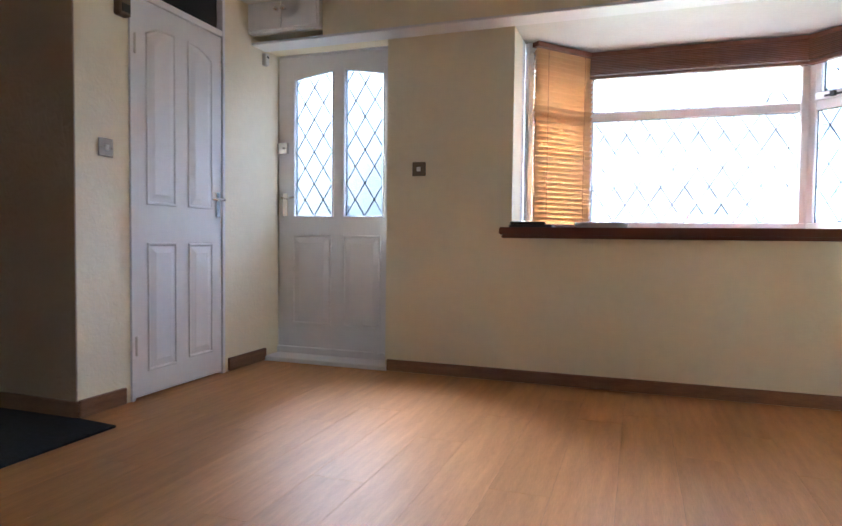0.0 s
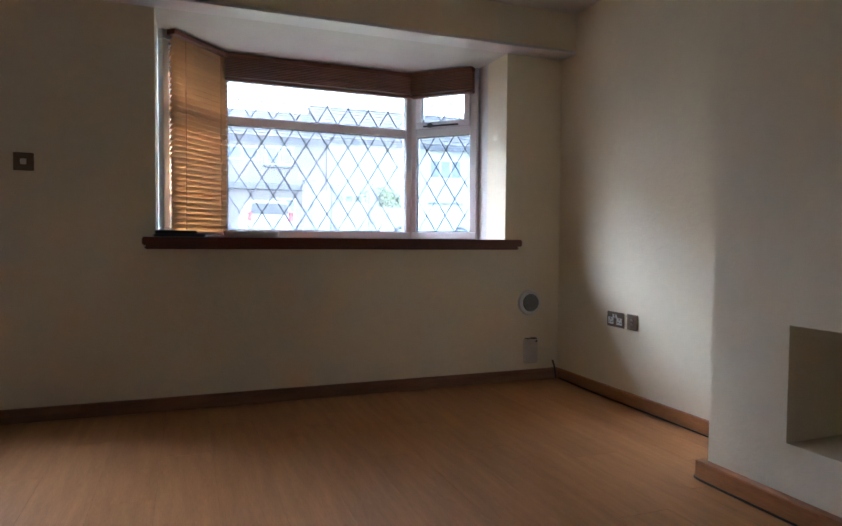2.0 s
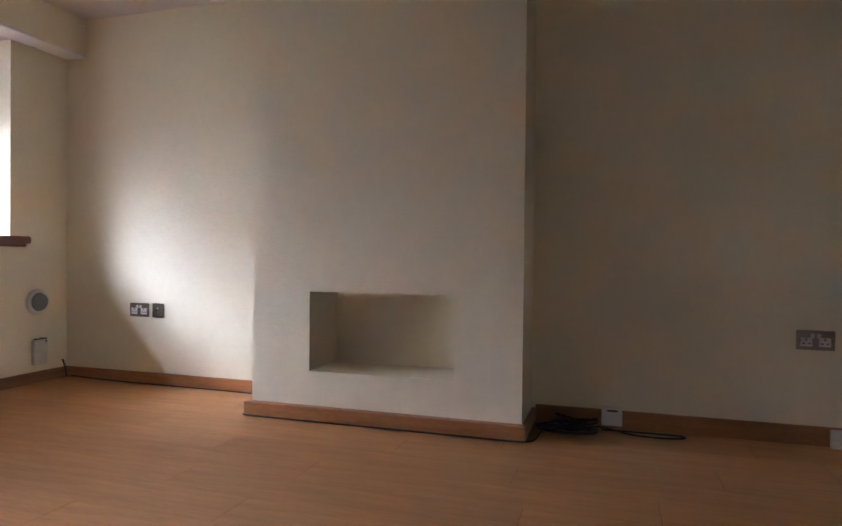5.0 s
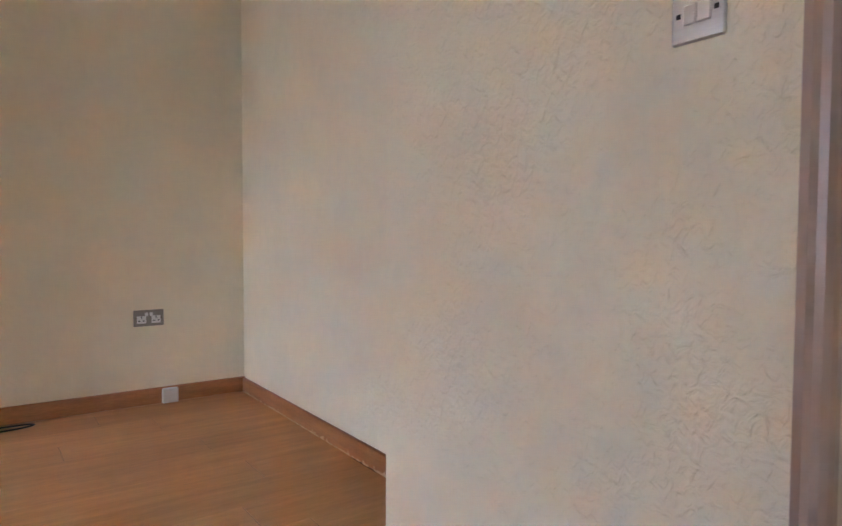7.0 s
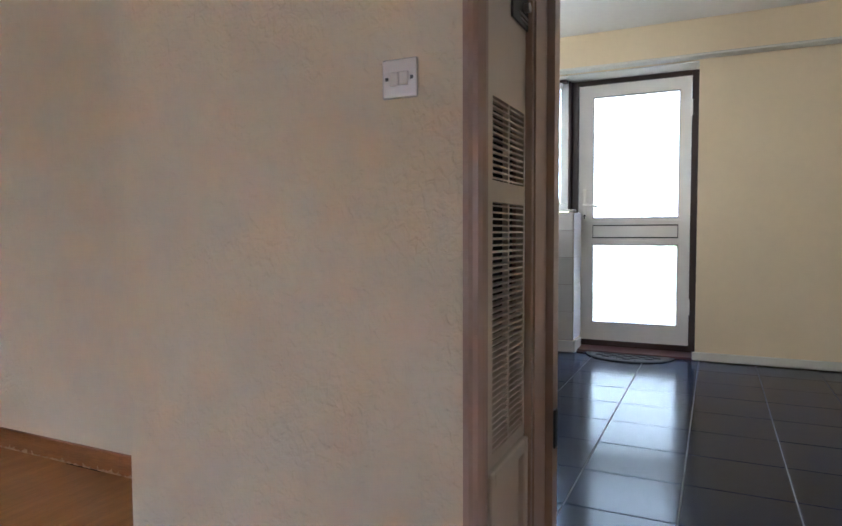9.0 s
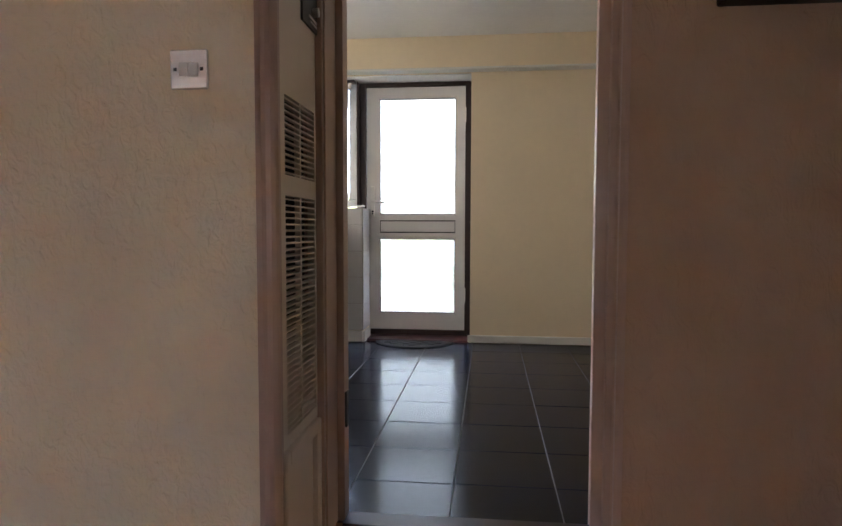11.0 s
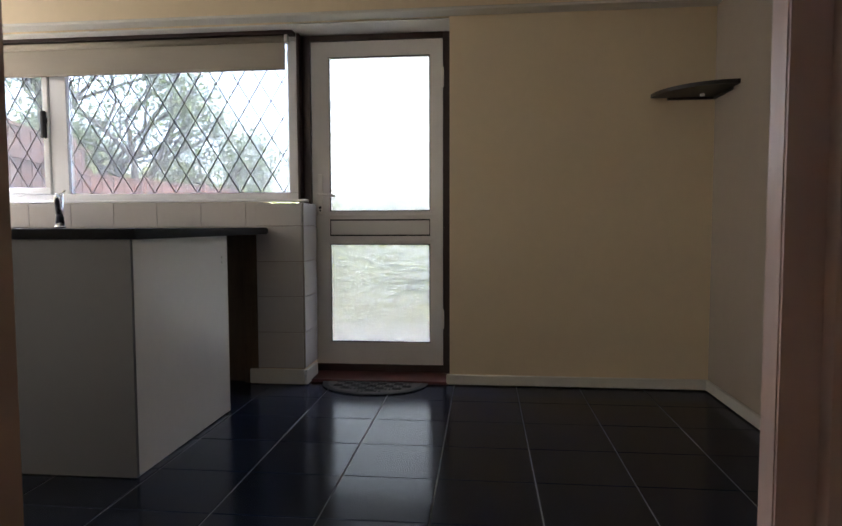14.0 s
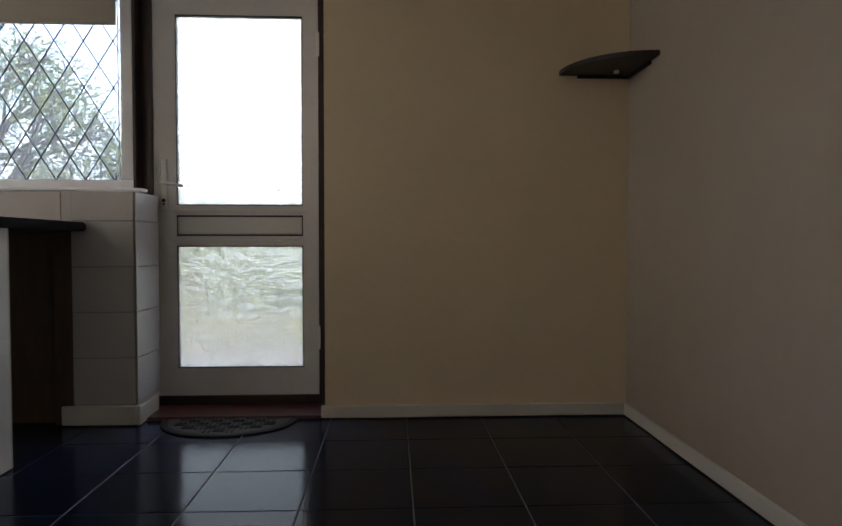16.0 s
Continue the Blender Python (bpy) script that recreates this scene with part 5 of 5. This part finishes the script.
def car(x, y, turn, mat, label):
    """A small hatchback, built lengthways along its own x."""
    c = thing("car", (x, y, BANK), label, "car", group="parked cars")
    c.rotation_euler = (0, 0, radians(turn))
    side = [(-2.0, 0.35), (-2.02, 0.75), (-1.85, 0.95), (-1.60, 1.42), (-1.2, 1.50), (0.2, 1.48), (0.95, 0.98), (1.85, 0.82), (2.02, 0.60), (2.0, 0.35)]
    bm = bmesh.new()
    a = [bm.verts.new((px, -0.84 if pz < 1.0 else -0.66, pz)) for px, pz in side]
    b = [bm.verts.new((px, 0.84 if pz < 1.0 else 0.66, pz)) for px, pz in side]
    bm.faces.new(a)
    bm.faces.new(b[::-1])
    for i in range(len(side)):
        j = (i + 1) % len(side)
        bm.faces.new((a[i], b[i], b[j], a[j]))
    bmesh.ops.recalc_face_normals(bm, faces=bm.faces[:])

    def piece(name, bm, m, parent=c):
        ob = link(name, bm, m)
        ob.parent = parent
        return ob

    piece("body", bm, mat)
    gl = material("dark_car_glass", (0.02, 0.025, 0.03), 0.05)
    bm = bmesh.new()
    for pts in (((-1.88, 0.97), (-1.64, 1.38), 0.64), ((0.92, 1.02), (0.27, 1.44), 0.64)):
        (ax, az), (bx_, bz), hw = pts
        s = -0.015 if ax < 0 else 0.015
        v = [bm.verts.new(p) for p in ((ax + s, -hw - 0.1, az), (ax + s, hw + 0.1, az), (bx_ + s, hw - 0.02, bz), (bx_ + s, -hw + 0.02, bz))]
        bm.faces.new(v)
    piece("windscreen", bm, gl)
    for y0 in (-0.86, 0.86):
        bm = B((-2.03, -1.90, y0 * 0.86 - 0.08, y0 * 0.86 + 0.08, 0.72, 1.05), bevel=0.02)
        piece("tail_light", bm, material("red_lamp", (0.5, 0.02, 0.02), 0.3))
        for wx in (-1.25, 1.25):
            bm = bmesh.new()
            tube(bm, (wx, y0 - 0.09, 0.31), (wx, y0 + 0.03, 0.31), 0.31, n=20)
            w = piece("tyre", bm, RUBBER)
            bm = bmesh.new()
            tube(bm, (wx, y0 * 1.01 - 0.10, 0.31), (wx, y0 * 1.01 + 0.035, 0.31), 0.19, n=16)
            piece("rim", bm, STEEL, w)
    return c


car(4.4, 25.1, 90, WHITEH, "white hatchback parked nose to the house")
car(10.9, 24.2, 172, material("silver_car_paint", (0.55, 0.57, 0.6), 0.3, 0.3), "silver car parked along the garden wall")
POSTG = material("grey_concrete_post", (0.30, 0.31, 0.33), 0.9, vary=0.15, scale=6)
for x, top in ((6.86, 3.64), (8.10, 3.47), (9.93, 3.27)):
    bm = B((x - 0.23, x + 0.23, 28.7, 29.1, BANK - 0.05, top - 0.1), (x - 0.28, x + 0.28, 28.65, 29.15, top - 0.1, top), bevel=0.02)
    solid("gate_pier", bm, POSTG, "grey concrete pier of a front garden wall", "pier", group="front garden piers")
for x0, x1, top in ((7.10, 7.86, 3.0), (8.34, 9.69, 2.55), (10.17, 17.0, 2.35)):
    solid("garden_wall", B((x0, x1, 28.8, 29.0, BANK - 0.05, top), (x0, x1, 28.75, 29.05, top, top + 0.08), bevel=0.01), WHITEH, "white rendered front garden wall with a coping", "wall", group="front garden walls")


# ---- outside: plants ----
def limb(bm, a, b, r0, r1, n=7):
    tube(bm, a, b, r0, r1, n)


def tree(name, at, height, spread, seed, label, leaves=5200, leaf=0.085, bare=0.30):
    r = random.Random(seed)
    t = thing(name, at, label, "tree")
    bm = bmesh.new()
    tips = []

    def grow(p, d, length, rad, depth):
        q = p + d * length
        limb(bm, p, q, rad, rad * 0.72, 8 if depth < 2 else 5)
        if depth >= 5:
            tips.append((p, q))
            return
        if depth >= 3:
            tips.append((p, q))
        for _ in range(3 if depth < 2 else r.choice((2, 3))):
            axis = Vector((r.uniform(-1, 1), r.uniform(-1, 1), r.uniform(-0.25, 0.6)))
            nd = (d * 0.75 + axis * spread).normalized()
            grow(q, nd, length * r.uniform(0.66, 0.88), rad * 0.62, depth + 1)

    base = Vector(at)
    grow(base, Vector((0.12, -0.05, 1)).normalized(), height * bare, height * 0.0195, 0)
    part("trunk", bm, BARK, t)
    verts, faces = [], []
    for i in range(leaves):
        p, q = r.choice(tips)
        c = p.lerp(q, r.random()) + Vector((r.gauss(0, 0.30), r.gauss(0, 0.30), r.gauss(0, 0.26)))
        u = Vector((r.uniform(-1, 1), r.uniform(-1, 1), r.uniform(-0.6, 0.6))).normalized() * leaf * r.uniform(0.6, 1.3)
        v = u.cross(Vector((r.uniform(-1, 1), r.uniform(-1, 1), r.uniform(-1, 1)))).normalized() * leaf * 0.45
        k = len(verts)
        verts += [c - u, c + v, c + u, c - v]
        faces.append((k, k + 1, k + 2, k + 3))
    me = bpy.data.meshes.new("crown")
    me.from_pydata(verts, [], faces)
    me.materials.append(LEAF)
    cr = new("crown", me)
    cr.parent, cr.matrix_parent_inverse = t, base_of(t).inverted()
    tagged(cr, "thin spring foliage", kind="stuff")
    return t


tree("tree", (7.2, -13.0, -0.14), 7.4, 0.74, 11, "old spreading tree with dark limbs and thin spring leaves", 5600, 0.05, 0.19)
tree("tree", (8.7, -12.9, -0.14), 7.8, 0.70, 31, "tall thin tree with sparse leaves behind the fence", 5000, 0.05, 0.20)
tree("tree", (5.9, -15.0, -0.14), 5.6, 0.70, 5, "small leafy tree at the end of the garden", 5200, 0.05, 0.17)
tree("tree", (10.8, -15.5, -0.14), 7.0, 0.68, 23, "leafy tree behind the garden fence", 5600, 0.055, 0.18)
tree("tree", (11.0, 30.0, BANK), 3.2, 0.6, 7, "small green front garden tree", 2200, 0.12, 0.22)


def shrub(name, at, w, h, n, seed, label, size=1.0, mat=LEAF):
    r = random.Random(seed)
    verts, faces = [], []
    for i in range(n):
        a, b = r.uniform(0, 6.283), r.random()
        c = Vector((w * math.cos(a) * b ** 0.5, w * 0.6 * math.sin(a) * b ** 0.5, h * r.random() * (1 - 0.55 * b)))
        u = Vector((r.uniform(-1, 1), r.uniform(-1, 1), r.uniform(-0.3, 1))).normalized() * r.uniform(0.05, 0.12) * size
        v = u.cross(Vector((r.uniform(-1, 1), r.uniform(-1, 1), 0.3))).normalized() * 0.03 * size
        k = len(verts)
        verts += [c - u, c + v, c + u, c - v]
        faces.append((k, k + 1, k + 2, k + 3))
    me = bpy.data.meshes.new(name)
    me.from_pydata(verts, [], faces)
    me.materials.append(mat)
    ob = new(name, me)
    ob.location = at
    return tagged(ob, label, "shrub")


for i, (x, y, w, h) in enumerate(((-0.3, -9.5, 1.2, 1.3), (1.4, -10.6, 1.5, 1.1), (3.0, -13.5, 1.8, 1.6), (-2.2, -11.5, 1.6, 1.5), (5.6, -15.5, 1.8, 1.9))):
    shrub("shrub", (x, y, -0.14), w, h, 2600, 40 + i, "loose green shrub in the back garden")


HEDGE = material("yellow_green_hedge_leaf", (0.20, 0.22, 0.075), 0.6, vary=0.35, scale=0.8)
for i, (x, y, w, h) in enumerate(((13.6, -14.5, 2.6, 4.6), (12.6, -18.4, 2.6, 4.2), (10.6, -20.4, 2.4, 3.3), (8.6, -21.6, 2.2, 2.7), (6.2, -22.4, 2.2, 2.4), (3.0, -21.0, 2.4, 2.3), (-0.5, -20.0, 2.6, 2.2), (-3.5, -18.5, 2.6, 2.2))):
    shrub("shrub", (x, y, -0.14), w, h, 6500, 70 + i, "loose yellow-green hedge bush at the garden's far end", 1.9, HEDGE)


def fence_run(x0, y0, x1, y1, h, label):
    pl = Plane((x0, y0), (x1, y1))
    f = thing("garden_fence", (x0, y0, -0.14), label, "fence")
    n = int(pl.width / 0.125)
    me = None
    for i in range(n):
        if me is None:
            bm = bmesh.new()
            q = Plane((0, 0), (x1 - x0, y1 - y0))
            q.box(bm, -0.058, 0.058, -0.008, 0.008, -0.14, h)
            me = bpy.data.meshes.new("board")
            bm.to_mesh(me)
            bm.free()
            me.materials.append(FENCE)
        ob = share("board", me, pl.at((i + 0.5) * 0.125, 0.004 if i % 2 else -0.004, 0), f)
        ob.matrix_parent_inverse = base_of(f).inverted()
    part("rail", pl.boxes((0, pl.width, 0.013, 0.055, h - 0.30, h - 0.22), (0, pl.width, 0.013, 0.055, 0.25, 0.33)), FENCE, f)
    part("capping", pl.boxes((0, pl.width, -0.03, 0.03, h, h + 0.03)), FENCE, f)
    for u in np.arange(0, pl.width, 1.8):
        part("post", pl.boxes((u - 0.04, u + 0.04, 0.056, 0.13, -0.14, h + 0.06)), FENCE, f)
    return f


fence_run(4.3, -5.6, 5.1, -8.1, 1.86, "tall red-brown stained board fence")
fence_run(6.1, -8.9, 5.5, -14.2, 1.69, "red-brown stained board fence along the garden")

PAVE = material("pale_concrete_paving", (0.40, 0.38, 0.35), 0.9, vary=0.15, scale=4, bump=0.3, bump_scale=60, per_object=0.08)
patio = solid("pavement", B((-2.0, 4.1, -7.05, -4.86, -0.139, -0.125)), GROUT, "pale concrete slab patio behind the house", "pavement", kind="structure")
me = bpy.data.meshes.new("slab")
bm = B((-0.297, 0.297, -0.297, 0.297, -0.012, 0.012), bevel=0.004)
bm.to_mesh(me)
bm.free()
me.materials.append(PAVE)
for i in range(10):
    for j in range(3):
        share("slab", me, Vector((-1.6 + 0.606 * i, -5.2 - 0.606 * j, -0.113)), patio)

# ---- floor pieces ----
# laminate planks, laid along y
PW, PL = 0.205, 1.26
xs = [0.825 + PW * k for k in range(-8, 16)]
joint = {0.825: 2.91, 2.026: 3.24, 2.436: 3.085}
bm = B((-PW / 2 + 0.0003, PW / 2 - 0.0003, -PL / 2 + 0.0008, PL / 2 - 0.0008, -0.008, 0.0), bevel=0.0006)
plank = bpy.data.meshes.new("plank")
bm.to_mesh(plank)
bm.free()
plank.materials.append(LAM)
rnd = random.Random(9)
for k, x in enumerate(xs):
    x0, x1 = max(x, -1.6), min(x + PW, EXN)
    if x1 - x0 < 0.02:
        continue
    south = SY if x0 >= NIBX - 0.1 else (NIBY if x0 > 0.6 else DY0 + 0.121)
    start = rnd.random() * PL
    for kx, ky in joint.items():
        if abs(kx - x) < 0.06:
            start = ky % PL
    y = start - 3 * PL
    while y < NY:
        a, b = max(y, south), min(y + PL, NY + (0.17 if -0.3 < x < 0.6 else 0))
        if b - a > 0.02:
            if x1 - x0 > PW - 1e-4 and b - a > PL - 1e-4:
                ob = share("plank", plank, Vector(((x0 + x1) / 2, (a + b) / 2, 0)), floor)
            else:
                bm = B((x0 + 0.0003, x1 - 0.0003, a + 0.0008, b - 0.0008, -0.008, 0.0))
                me = bpy.data.meshes.new("plank")
                bm.to_mesh(me)
                bm.free()
                me.materials.append(LAM)
                ob = share("plank", me, Vector((0, 0, 0)), floor)
        y += PL

# kitchen floor tiles
TX, TY = 0.352, 0.3335
bm = B((-TX / 2 + 0.0025, TX / 2 - 0.0025, -TY / 2 + 0.0025, TY / 2 - 0.0025, -0.01, 0.0), bevel=0.0015)
tile = bpy.data.meshes.new("tile")
bm.to_mesh(tile)
bm.free()
tile.materials.append(TILE)
for i in range(-6, 10):
    for j in range(-2, 9):
        x0, y0 = 0.566 + TX * i, -3.993 + TY * j
        a, b, c, d = max(x0, KW), min(x0 + TX, EX), max(y0, KS - 0.01), min(y0 + TY, DY1 + 0.001)
        if b - a < 0.03 or d - c < 0.03:
            continue
        lift = rnd.uniform(-0.0006, 0.0002)
        if b - a > TX - 1e-4 and d - c > TY - 1e-4:
            ob = share("tile", tile, Vector(((a + b) / 2, (c + d) / 2, lift)), kfloor)
            ob.rotation_euler = (radians(rnd.uniform(-0.12, 0.12)), radians(rnd.uniform(-0.12, 0.12)), 0)
        else:
            me = bpy.data.meshes.new("tile")
            bm = B((a + 0.0025, b - 0.0025, c + 0.0025, d - 0.0025, -0.01, 0.0))
            bm.to_mesh(me)
            bm.free()
            me.materials.append(TILE)
            share("tile", me, Vector((0, 0, lift)), kfloor)

# wall tiles on the pier and under the kitchen window
built = set(bpy.data.objects)
tiles = thing("wall_tiling", (1.2, KS, 0.09), "off-white ceramic wall tiles with dirty grout", "tiles", kind="structure")
part("grout", B((1.0805, 1.356, KS + 0.0585, KS + 0.064, 0.09, 1.050), (1.0775, 1.0825, KD + 0.02, KS + 0.064, 0.09, 1.050), (1.357, 3.45, KS - 0.0715, KS - 0.066, 0.912, 1.061)), WGROUT, tiles)
zs = [0.093, 0.303, 0.510, 0.713, 0.918, 1.051]
for z0, z1 in zip(zs, zs[1:]):
    part("tile", B((1.083, 1.354, KS + 0.064, KS + 0.071, z0 + 0.002, z1 - 0.002), bevel=0.0015), WTILE, tiles)
    part("tile", B((1.071, 1.0775, KD + 0.022, KS + 0.069, z0 + 0.002, z1 - 0.002), bevel=0.0015), WTILE, tiles)
edges = [1.358, 1.466] + [1.466 + 0.279 * k for k in range(1, 8)]
for a, b in zip(edges, edges[1:]):
    b = min(b, 3.45)
    part("tile", B((a + 0.0015, b - 0.0015, KS - 0.066, KS - 0.059, 0.914, 1.060), bevel=0.0015), WTILE, tiles)
set_rear(built)
